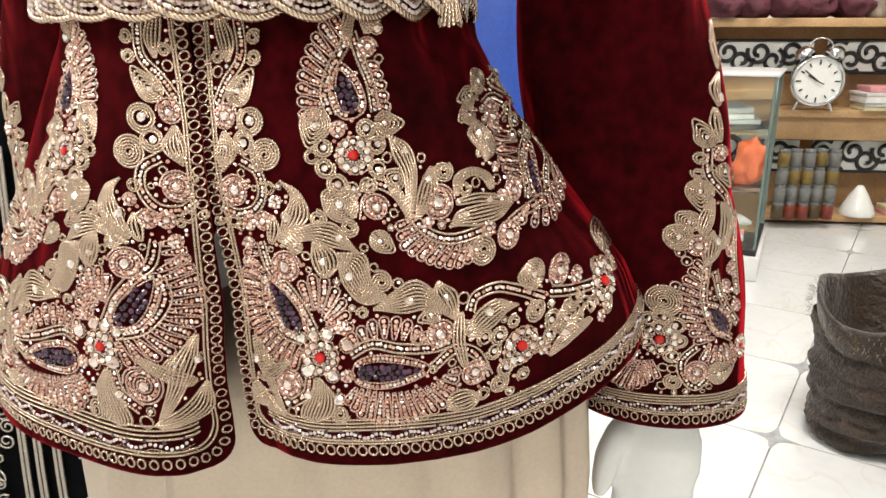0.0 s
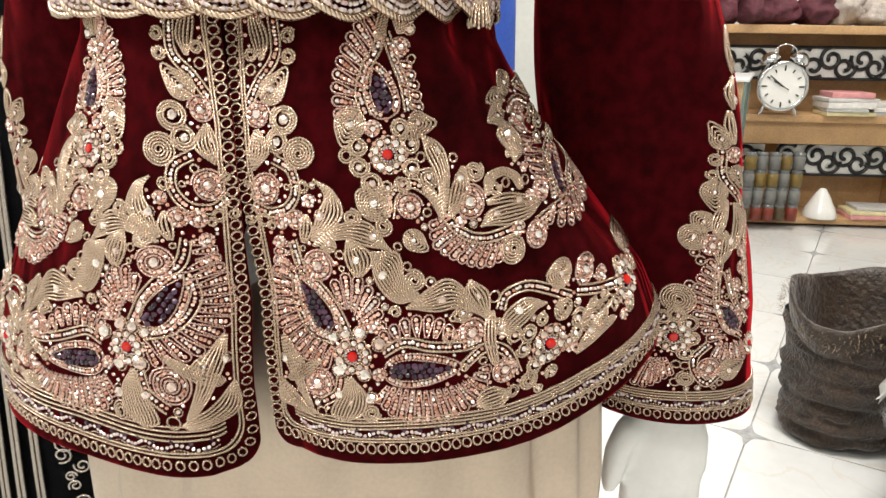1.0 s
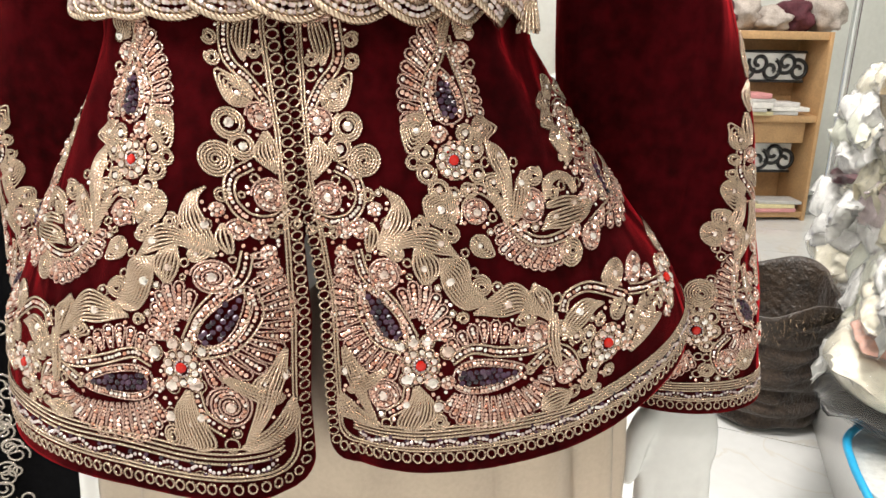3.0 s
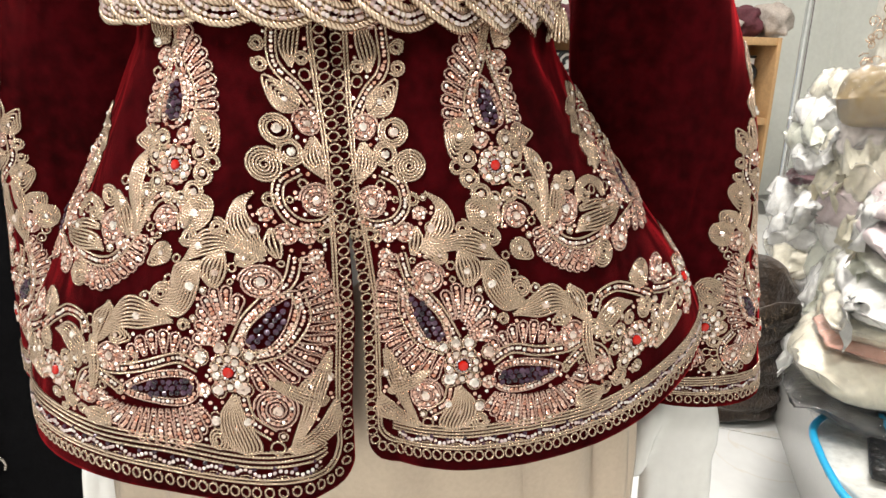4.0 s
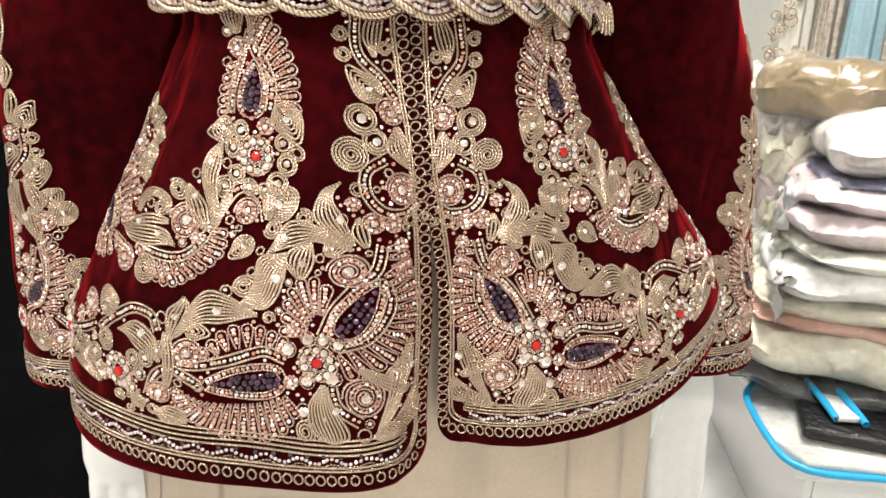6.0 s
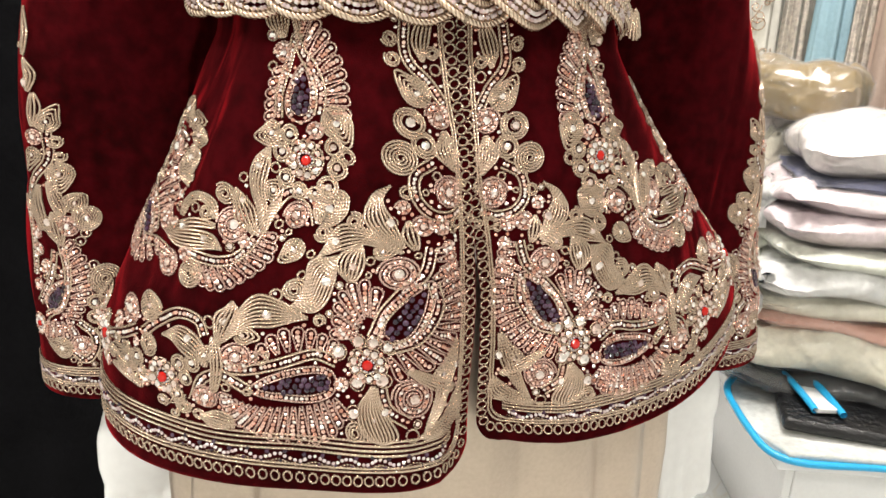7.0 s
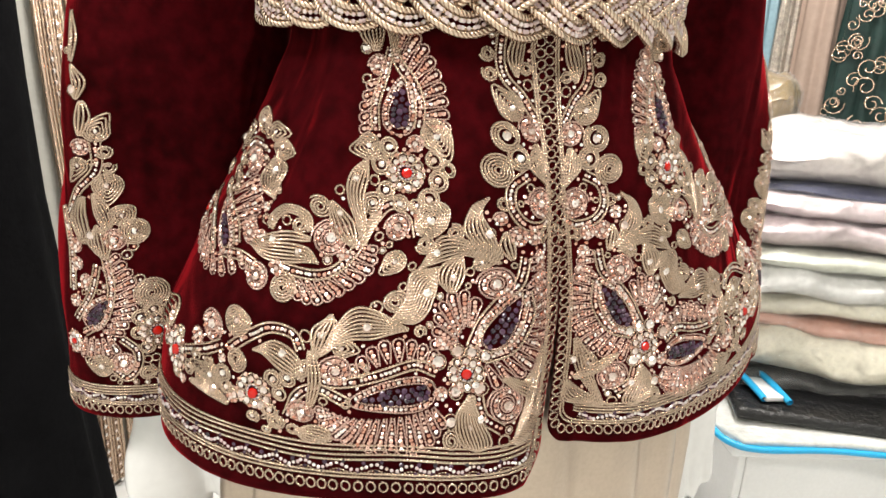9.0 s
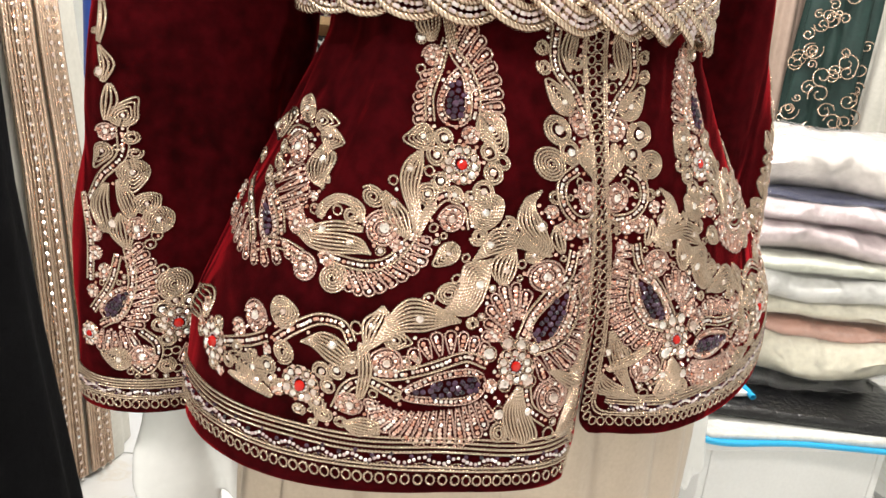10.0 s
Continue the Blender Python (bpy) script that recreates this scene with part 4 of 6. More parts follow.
def bodice():
    """The upper part of the jacket, above the belt, up to the shoulders."""
    rings = [(1.10, 0.152, 0.118), (1.2, 0.165, 0.125), (1.3, 0.185, 0.13), (1.4, 0.185, 0.115), (1.46, 0.10, 0.08)]
    a = np.linspace(0, 2 * math.pi, 48, endpoint=False)
    verts = np.vstack([jw(-0.01 + ru * np.sin(a), rw * np.cos(a), z + 0 * a) for z, ru, rw in rings])
    faces = [(j * 48 + i, j * 48 + (i + 1) % 48, (j + 1) * 48 + (i + 1) % 48, (j + 1) * 48 + i) for j in range(len(rings) - 1) for i in range(48)]
    build("bodice", verts, faces, VELVET, jacket)


bodice()


def sleeve_part(fn, sign):
    cols, h = 72, np.concatenate([np.linspace(0, 0.1, 16, endpoint=False), np.linspace(0.1, 0.66, 50)])
    p = np.linspace(-math.pi, math.pi, cols, endpoint=False) * 0.068
    verts = np.vstack([fn(p, y + 0 * p) for y in h])
    faces = []
    for j in range(len(h) - 1):
        for i in range(cols):
            q = (j * cols + i, j * cols + (i + 1) % cols, (j + 1) * cols + (i + 1) % cols, (j + 1) * cols + i)
            faces.append(q if sign > 0 else q[::-1])
    return thick(build("sleeve", verts, faces, VELVET, jacket), 0.0025)


sleeve_part(sleeve_r, 1)
sleeve_part(sleeve_l, -1)

Needle.owner = jacket
Needle.sheet, Needle.hub = peplum, (0.0, 0.0)
for sign in (1, -1):
    Needle.mirror = sign
    dice.seed(5)
    covered.clear()
    borders(395 if sign > 0 else 360)
    for layout in (layout_core, layout_low, layout_up, layout_side):
        layout()
    fill_in(10, 340, 34, 310, 9000)
for fn, hub in ((sleeve_r, (0.31, -0.06)), (sleeve_l, (-0.253, -0.115))):
    Needle.sheet, Needle.hub, Needle.mirror = fn, hub, 1
    dice.seed(9)
    covered.clear()
    borders(105, False)
    layout_sleeve()
    fill_in(-40, 110, 34, 330, 2500)
settle(jacket)
jacket_parts = [o for o in scene.objects if o.parent == jacket]

# ---- belt ----
belt = tagged(new("plaited_belt"), "thick plaited gold cord belt with beaded strands, worn over the jacket", "belt")
belt.location = jw(0, 0, 1.1)[()]


def strand(phase):
    """One flat strand of the plait: rope edges with rows of beads between them."""
    waves, n = 9, 540
    a = np.linspace(0, 2 * math.pi, n, endpoint=False)
    th = a * waves + phase
    rise, out = 0.0155 * np.sin(th), 0.0055 * np.sin(2 * th)
    slope = 0.0155 * np.cos(th) * waves
    ru, rw = 0.158, 0.128
    u, w = ru * np.sin(a), rw * np.cos(a)
    nu, nw = np.sin(a) / ru, np.cos(a) / rw
    size = np.hypot(nu, nw)
    nu, nw = nu / size, nw / size
    lines, rows = [], []
    for k, r in ((-6.3, 2.5), (6.3, 2.5), (-2.6, 1.5), (2.6, 1.5)):
        z = 1.109 + rise + k * 0.001 * 0.16 / np.hypot(0.16, slope)
        off = 0.007 + out + (0.0012 if abs(k) > 4 else 0)
        shift = -k * 0.001 * slope / np.hypot(0.16, slope)
        du, dw = ru * np.cos(a), -rw * np.sin(a)
        ds = np.hypot(du, dw)
        x = jw(-0.0105 + u + nu * off + du / ds * shift, w + nw * off + dw / ds * shift, z)
        nor = np.multiply.outer(nu, E) + np.multiply.outer(nw, N)
        lines.append((x, nor, r * 0.001, True))
    for line in lines:
        v, f, uv = tubes([line])
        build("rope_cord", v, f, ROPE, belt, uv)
    x1, nor = (lines[2][0] + lines[3][0]) / 2, lines[2][1]
    verts, faces = [], []
    shape, quads = SHAPES["silver"]
    run = np.concatenate([[0], np.cumsum(np.linalg.norm(np.diff(x1, axis=0), axis=1))])
    for d in np.arange(0, run[-1], 0.0036):
        i = int(np.searchsorted(run, d)) % n
        for s in (0.25, -0.25):
            q = x1[i] + (lines[2][0][i] - lines[3][0][i]) * s * 1.6
            nn = Vector(nor[i])
            m = nn.to_track_quat("Z", "Y").to_matrix()
            k = len(verts)
            for p in shape:
                verts.append(tuple(Vector(q) + nn * 0.0011 + m @ Vector(p) * 0.0016))
            faces += [tuple(k + j for j in g) for g in quads]
    tagged(build("beadwork", verts, faces, BEADS["silver"], belt, None, False), kind="stuff")


for k in range(3):
    strand(k * 2 * math.pi / 3)


def tassel(u, w, z):
    """A cord end hanging from the plait."""
    lines = []
    for i in range(16):
        a = 2 * math.pi * i / 16
        t = np.linspace(0, 1, 8)
        r = 0.002 + 0.006 * np.sqrt(t)
        x = jw(u + r * math.cos(a), w + 0.7 * r * math.sin(a) + 0.002, z - 0.020 * t + 0.002 * math.sin(3 * a))
        lines.append((x, np.tile(N, (8, 1)), 0.0012, False))
    v, f, uv = tubes(lines)
    build("tassel", v, f, ROPE, belt, uv)


tassel(0.150, 0.055, 1.104)
settle(belt)


# ---- mannequin and trousers ----
def ring_loft(rings, n=28, bumps=None):
    """Corners and faces of a closed skin over level ovals: u, w, z, half width, half depth."""
    a = np.linspace(0, 2 * math.pi, n, endpoint=False)
    verts, faces = [], []
    for (u, w, z, ru, rw) in rings:
        k = 1 + (bumps(a, z) if bumps else 0)
        verts.append(jw(u + ru * k * np.sin(a), w + rw * k * np.cos(a), z + 0 * a))
    for j in range(len(rings) - 1):
        faces += [(j * n + i, j * n + (i + 1) % n, (j + 1) * n + (i + 1) % n, (j + 1) * n + i) for i in range(n)]
    faces += [tuple(range(n)), tuple(range((len(rings) - 1) * n, len(rings) * n))]
    return np.vstack(verts), faces


def joined(pieces):
    verts, faces, k = [], [], 0
    for v, f in pieces:
        verts.append(v)
        faces += [tuple(i + k for i in q) for q in f]
        k += len(v)
    return np.vstack(verts), faces


def limb(points, n=14):
    """A round tapering limb through places of the jacket's frame: u, w, z, radius."""
    p = np.array(points, float)
    fine = np.linspace(0, len(p) - 1, len(p) * 5)
    q = np.stack([np.interp(fine, np.arange(len(p)), p[:, k]) for k in range(4)], 1)
    x = jw(q[:, 0], q[:, 1], q[:, 2])
    t = np.gradient(x, axis=0)
    t /= np.linalg.norm(t, axis=1)[:, None]
    b = np.cross(t, E)
    b /= np.linalg.norm(b, axis=1)[:, None]
    c = np.cross(b, t)
    a = np.linspace(0, 2 * math.pi, n, endpoint=False)
    end = np.sqrt(np.clip(np.minimum(np.arange(len(q)) + 0.6, len(q) - np.arange(len(q)) - 0.4) / 3, 0, 1))
    v = x[:, None] + (q[:, 3] * end)[:, None, None] * (np.cos(a)[None, :, None] * b[:, None] + np.sin(a)[None, :, None] * c[:, None])
    f = [(j * n + i, j * n + (i + 1) % n, (j + 1) * n + (i + 1) % n, (j + 1) * n + i) for j in range(len(q) - 1) for i in range(n)]
    f += [tuple(range(n)), tuple(range((len(q) - 1) * n, len(q) * n))]
    return v.reshape(-1, 3), f


def hand(u, w, z, s):
    """An arm and hand hanging down: wrist, palm, thumb and fingers."""
    parts = [ring_loft([(u, w, z + 0.12, 0.034, 0.03), (u, w, z + 0.06, 0.032, 0.028), (u + s * 0.001, w, z + 0.02, 0.030, 0.024), (u + s * 0.002, w + 0.002, z - 0.01, 0.034, 0.022),
                        (u + s * 0.003, w + 0.004, z - 0.04, 0.042, 0.019), (u + s * 0.003, w + 0.006, z - 0.07, 0.043, 0.017), (u + s * 0.002, w + 0.008, z - 0.095, 0.038, 0.013)])]
    parts.append(limb([(u - s * 0.026, w + 0.012, z - 0.015, 0.014), (u - s * 0.043, w + 0.02, z - 0.05, 0.0125), (u - s * 0.050, w + 0.026, z - 0.095, 0.010)]))
    for k, size in zip((-0.027, -0.009, 0.010, 0.028), (0.075, 0.085, 0.08, 0.062)):
        parts.append(limb([(u + s * (0.002 + k), w + 0.007, z - 0.07, 0.0112), (u + s * (0.002 + k * 1.05), w + 0.012, z - 0.1 - size * 0.5, 0.0108), (u + s * (0.001 + k), w + 0.026, z - 0.115 - size, 0.0095)]))
    return joined(parts)


body = [hand(0.332, -0.050, 0.75, 1), hand(-0.252, -0.112, 0.722, -1)]
for s, u in ((1, 0.10), (-1, -0.08)):
    body.append(ring_loft([(u, -0.02, -0.05, 0.05, 0.09), (u, -0.02, 0.02, 0.04, 0.05), (u, -0.02, 0.3, 0.055, 0.06), (u, -0.01, 0.5, 0.06, 0.06), (u, 0, 0.72, 0.08, 0.085), (u * 0.9, 0, 0.86, 0.08, 0.085)]))
body.append(ring_loft([(0, 0, 0.82, 0.15, 0.09), (0, 0, 0.95, 0.165, 0.11), (-0.01, 0, 1.1, 0.125, 0.1), (-0.01, 0, 1.3, 0.16, 0.11), (-0.01, 0, 1.42, 0.15, 0.08), (-0.01, 0, 1.47, 0.05, 0.05), (-0.01, 0, 1.6, 0.05, 0.05)]))
for s in (1, -1):
    rows = SLEEVE_R if s > 0 else SLEEVE_L
    body.append(ring_loft([(r[1], r[2], r[0] + 0.04, 0.033, 0.03) for r in rows]))
base_v, base_f = ring_loft([(0, 0, -JZ, 0.2, 0.2), (0, 0, -JZ + 0.012, 0.2, 0.2)], 40)
body.append((base_v, base_f))
v, f = joined(body)
mannequin = build("mannequin", v, f, PLASTER)
skin = mannequin.modifiers.new("skin", "REMESH")
skin.mode, skin.voxel_size, skin.use_smooth_shade = "VOXEL", 0.0045, True
ease = mannequin.modifiers.new("ease", "SMOOTH")
ease.factor, ease.iterations = 0.5, 4
tagged(mannequin, "glossy white mannequin with hanging arms, standing on the tiled floor", "mannequin")


def trousers():
    thing = tagged(new("satin_trousers"), "wide cream satin trousers with soft vertical folds, on a mannequin", "trousers")
    thing.location = jw(0.02, 0, 0.02)[()]
    fold = lambda a, z: np.clip((1.02 - z) / 0.2, 0, 1) * (0.034 * np.sin(17 * a + 2 * z) + 0.008 * np.sin(31 * a - 2 * z + 1))
    rings = [(0.024, -0.01, z, ru, rw) for z, ru, rw in ((0.30, 0.215, 0.125), (0.5, 0.235, 0.13), (0.62, 0.238, 0.13), (0.7, 0.238, 0.13), (0.78, 0.232, 0.128), (0.86, 0.215, 0.12), (0.96, 0.18, 0.108), (1.06, 0.135, 0.10))]
    v, f = ring_loft(rings, 260, fold)
    build("leg_cloth", v, f, SATIN, thing)
    for s, u in ((1, 0.12), (-1, -0.07)):
        v, f = ring_loft([(u, -0.01, 0.03, 0.06, 0.07), (u, -0.01, 0.08, 0.1, 0.1), (u, -0.01, 0.32, 0.11, 0.12)], 60, lambda a, z: 0.05 * np.sin(11 * a))
        build("cuff", v, f, SATIN, thing)
    settle(thing)


trousers()


# ---- shop: room ----
def part(name, bm, material, parent=None, label="", flat=False):
    """Links a bmesh as one mesh object."""
    me = bpy.data.meshes.new(name)
    bm.to_mesh(me)
    bm.free()
    me.materials.append(material)
    me.polygons.foreach_set("use_smooth", [not flat] * len(me.polygons))
    ob = new(name, me)
    ob.parent = parent
    return tagged(ob, label) if label else ob


def block(sx, sy, sz, bevel=0.004, at=(0, 0, 0), turn=0.0):
    """A bevelled block, its base in the middle at a place."""
    bm = bmesh.new()
    bmesh.ops.create_cube(bm, size=1, matrix=Matrix.Diagonal((sx, sy, sz, 1)))
    if bevel:
        bmesh.ops.bevel(bm, geom=bm.edges[:], offset=bevel, segments=2, affect="EDGES", profile=0.6)
    bmesh.ops.transform(bm, matrix=pose(at[0], at[1], at[2] + sz / 2, 0, 0, turn), verts=bm.verts)
    return bm


def lathe(rows, n=32, wobble=None):
    """A turned shape from radius and height pairs."""
    bm = bmesh.new()
    rings = []
    for j, (r, z) in enumerate(rows):
        ring = []
        for i in range(n):
            a = 2 * math.pi * i / n
            k = wobble(a, z, j) if wobble else (1.0, 0.0)
            ring.append(bm.verts.new((r * k[0] * math.cos(a), r * k[0] * math.sin(a), z + k[1])))
        rings.append(ring)
    for a, b in zip(rings, rings[1:]):
        for i in range(n):
            bm.faces.new((a[i], a[(i + 1) % n], b[(i + 1) % n], b[i]))
    return bm


def thing(name, label, category, at=(0, 0, 0), turn=0.0, group=""):
    ob = tagged(new(name), label, category, group)
    ob.matrix_world = pose(*at, 0, 0, turn)
    return ob


WALL = mat("pale_wall_paint", (0.74, 0.76, 0.72), 0.55, 0, 0.05, 3, 0.05, 40)
CEIL = mat("ceiling_paint", (0.8, 0.8, 0.78), 0.8, 0, 0.04, 3)
GROUT = mat("grey_grout", (0.35, 0.35, 0.34), 0.8, 0, 0.2, 20)
INLAY = mat("grey_inlay", (0.36, 0.37, 0.37), 0.25, 0, 0.3, 30)
WOOD = mat("light_brown_wood", (0.50, 0.31, 0.15), 0.42, 0, 0.16, 9, 0.1, 90)
BLACK_LACQUER = mat("black_lacquer", (0.012, 0.012, 0.013), 0.3, 0, 0.1, 20)
MIRROR_WHITE = mat("white_backing", (0.82, 0.82, 0.78), 0.25, 0, 0.04, 6)
CHROME = mat("chrome", (0.75, 0.76, 0.78), 0.12, 1.0, 0.05, 20)
PAPER = mat("white_paper", (0.78, 0.77, 0.74), 0.6, 0, 0.08, 20)
GREY_BAG = mat("grey_cloth_bag", (0.42, 0.37, 0.33), 0.85, 0, 0.25, 12, 0.5, 60)
MAROON_CLOTH = mat("maroon_cloth", (0.09, 0.02, 0.03), 0.8, 0, 0.3, 10, 0.4, 50)
ORANGE = mat("orange_cloth", (0.62, 0.11, 0.03), 0.7, 0, 0.15, 10, 0.2, 50)
BLACK_CLOTH = mat("black_crepe", (0.0035, 0.0035, 0.004), 0.95, 0, 0.3, 14, 0.3, 40, Specular_IOR_Level=0.05)


def marble_material():
    m = mat("white_marble_tile", (0.68, 0.69, 0.68), 0.14, 0, 0.035, 3)
    t = m.node_tree
    b = t.nodes["Principled BSDF"]
    old = b.inputs["Base Color"].links[0].from_socket
    info, at, veins = t.nodes.new("ShaderNodeObjectInfo"), t.nodes.new("ShaderNodeTexCoord"), t.nodes.new("ShaderNodeTexNoise")
    shift = t.nodes.new("ShaderNodeVectorMath")
    shift.operation = "MULTIPLY_ADD"
    t.links.new(info.outputs["Random"], shift.inputs[0])
    shift.inputs[1].default_value = (31, 17, 9)
    t.links.new(at.outputs["Object"], shift.inputs[2])
    t.links.new(shift.outputs[0], veins.inputs["Vector"])
    veins.inputs["Scale"].default_value, veins.inputs["Detail"].default_value, veins.inputs["Distortion"].default_value = 2.6, 5, 1.6
    band = t.nodes.new("ShaderNodeMath")
    band.operation = "SUBTRACT"
    band.inputs[1].default_value = 0.5
    t.links.new(veins.outputs["Fac"], band.inputs[0])
    size = t.nodes.new("ShaderNodeMath")
    size.operation = "ABSOLUTE"
    t.links.new(band.outputs[0], size.inputs[0])
    ramp = t.nodes.new("ShaderNodeMapRange")
    ramp.inputs["From Max"].default_value = 0.022
    ramp.inputs["To Min"].default_value, ramp.inputs["To Max"].default_value = 0.55, 0.0
    t.links.new(size.outputs[0], ramp.inputs["Value"])
    mix = t.nodes.new("ShaderNodeMix")
    mix.data_type = "RGBA"
    mix.inputs["B"].default_value = (0.62, 0.58, 0.50, 1)
    t.links.new(old, mix.inputs["A"])
    t.links.new(ramp.outputs[0], mix.inputs["Factor"])
    t.links.new(mix.outputs["Result"], b.inputs["Base Color"])
    return m


MARBLE = marble_material()
X0, X1, Y0, Y1, TOP = -2.6, 4.2, -2.4, 5.0, 2.9
floor = tagged(part("floor", block(X1 - X0, Y1 - Y0, 0.1, 0, ((X0 + X1) / 2, (Y0 + Y1) / 2, -0.108)), GROUT), "white marble floor tiles with grey joints", "floor", kind="structure")
for name, sx, sy, x, y in (("wall_north", X1 - X0, 0.12, (X0 + X1) / 2, Y1 + 0.06), ("wall_south", X1 - X0, 0.12, (X0 + X1) / 2, Y0 - 0.06),
                           ("wall_east", 0.12, Y1 - Y0 + 0.24, X1 + 0.06, (Y0 + Y1) / 2), ("wall_west", 0.12, Y1 - Y0 + 0.24, X0 - 0.06, (Y0 + Y1) / 2)):
    tagged(part(name, block(sx, sy, TOP, 0, (x, y, -0.02)), WALL, None, "", True), "plain pale painted shop wall", "wall", kind="structure")
tagged(part("ceiling", block(X1 - X0, Y1 - Y0, 0.1, 0, ((X0 + X1) / 2, (Y0 + Y1) / 2, TOP)), CEIL, None, "", True), "plain white shop ceiling", "ceiling", kind="structure")


def star(size):
    """The pointed inlay where four tiles meet."""
    bm = bmesh.new()
    ring = []
    for i in range(16):
        a = 2 * math.pi * i / 16
        r = size * (1.0 if i % 4 == 0 else 0.42 if i % 2 else 0.36)
        ring.append(bm.verts.new((r * math.cos(a), r * math.sin(a), 0.0)))
    face = bm.faces.new(ring)
    lift = bmesh.ops.extrude_face_region(bm, geom=[face])
    bmesh.ops.translate(bm, verts=[v for v in lift["geom"] if isinstance(v, bmesh.types.BMVert)], vec=(0, 0, 0.0008))
    return bm


# ---- shelf unit ----
def fretwork(width, height):
    """Scrolling cut-out work: curls of flat black board."""
    lines = []
    n = max(2, int(width / 0.15))
    step = width / n
    for k in range(n):
        for s in (1, -1):
            cx, cz = (k + (0.3 if s > 0 else 0.75)) * step - width / 2, height / 2 + s * height * 0.12
            t = np.linspace(0, 1, 30)
            a = s * (t * 8.2 + 0.8) + k
            r = height * (0.36 - 0.27 * t)
            lines.append((np.stack([cx + r * np.cos(a), 0 * t, np.clip(cz + r * np.sin(a), 0.006, height - 0.006)], 1), np.tile((0.0, -1.0, 0.0), (30, 1)), 0.0125, False))
    for z in (0.006, height - 0.006):
        x = np.linspace(-width / 2, width / 2, 8)
        lines.append((np.stack([x, 0 * x, 0 * x + z], 1), np.tile((0.0, -1.0, 0.0), (8, 1)), 0.009, False))
    return tubes(lines)


def shelf_unit():
    ob = thing("shelf_unit", "light brown wooden shelf unit with black scroll panels", "shelf", (2.28, 4.44, 0), -6)
    w = 1.62
    part("back_board", block(w, 0.02, 1.2, 0.003, (0, 0.2, 0)), WOOD, ob)
    for z, t in ((0.02, 0.04), (0.655, 0.045), (1.17, 0.05)):
        part("shelf_board", block(w, 0.34, t, 0.004, (0, 0.02, z)), WOOD, ob)
    part("apron", block(w - 0.08, 0.018, 0.14, 0.003, (0, -0.09, 0.515)), WOOD, ob)
    for x in (-w / 2 - 0.012, w / 2 + 0.012):
        part("side_board", block(0.024, 0.36, 1.22, 0.004, (x, 0.02, 0)), WOOD, ob)
    for z, h in ((0.30, 0.21), (0.90, 0.20)):
        for x in (-0.42, 0.40):
            back = part("panel_backing", block(0.74, 0.01, h, 0.002, (x, 0.03, z)), MIRROR_WHITE, ob, "white backing of a scroll panel")
            v, f, uv = fretwork(0.74, h)
            fret = build("scroll_panel", v + (x, 0.015, z), f, BLACK_LACQUER, ob)
            tagged(fret, "black scrolling fretwork panel")


shelf_unit()


def alarm_clock():
    ob = thing("alarm_clock", "large chrome twin-bell alarm clock with a white dial", "clock", (2.17, 4.26, 0.7005), -10)
    ob.scale = (1.26, 1.26, 1.26)
    face = lambda bm: bmesh.ops.transform(bm, matrix=pose(0, 0, 0.135, 90, 0, 0), verts=bm.verts)
    case = lathe([(0.0, -0.03), (0.10, -0.03), (0.115, -0.01), (0.118, 0.025), (0.108, 0.035), (0.1, 0.03)], 40)
    face(case)
    part("case", case, CHROME, ob)
    dial = lathe([(0.0, 0.026), (0.101, 0.026)], 40)
    face(dial)
    part("dial", dial, MIRROR_WHITE, ob, "white dial")
    for k in range(12):
        a = math.pi / 6 * k
        mark = block(0.006, 0.003, 0.016 if k % 3 else 0.024, 0, (0, -0.0285, 0.072))
        bmesh.ops.transform(mark, matrix=pose(0, 0, 0.135) @ Matrix.Rotation(a, 4, "Y"), verts=mark.verts)
        part("hour_mark", mark, BLACK_LACQUER, ob)
    for size, a, wide in ((0.052, 300, 0.007), (0.08, 308, 0.005), (0.03, 118, 0.004)):
        arm = block(wide, 0.003, size, 0, (0, -0.031, 0))
        bmesh.ops.transform(arm, matrix=pose(0, 0, 0.135) @ Matrix.Rotation(radians(a), 4, "Y"), verts=arm.verts)
        part("pointer", arm, BLACK_LACQUER, ob)
    for s in (-1, 1):
        bell = lathe([(0.046, 0.0), (0.045, 0.012), (0.034, 0.03), (0.012, 0.04), (0.0, 0.041)], 24)
        bmesh.ops.transform(bell, matrix=pose(s * 0.062, 0, 0.248, 0, s * 28, 0), verts=bell.verts)
        part("bell", bell, CHROME, ob)
        leg = lathe([(0.006, 0.0), (0.008, 0.03), (0.006, 0.06)], 10)
        bmesh.ops.transform(leg, matrix=pose(s * 0.085, 0, 0.0, 0, -s * 25, 0), verts=leg.verts)
        part("leg", leg, CHROME, ob)
    arc = np.linspace(0, math.pi, 14)
    v, f, uv = tubes([(np.stack([0.05 * np.cos(arc), 0 * arc, 0.285 + 0.04 * np.sin(arc)], 1), np.tile((0.0, -1.0, 0.0), (14, 1)), 0.004, False)])
    build("carrying_handle", v, f, CHROME, ob)


alarm_clock()
PAPERS = [mat("printed_paper", c, 0.5, 0, 0.15, 30) for c in ((0.76, 0.74, 0.70), (0.62, 0.60, 0.58), (0.66, 0.30, 0.30), (0.70, 0.62, 0.36), (0.5, 0.49, 0.47))]


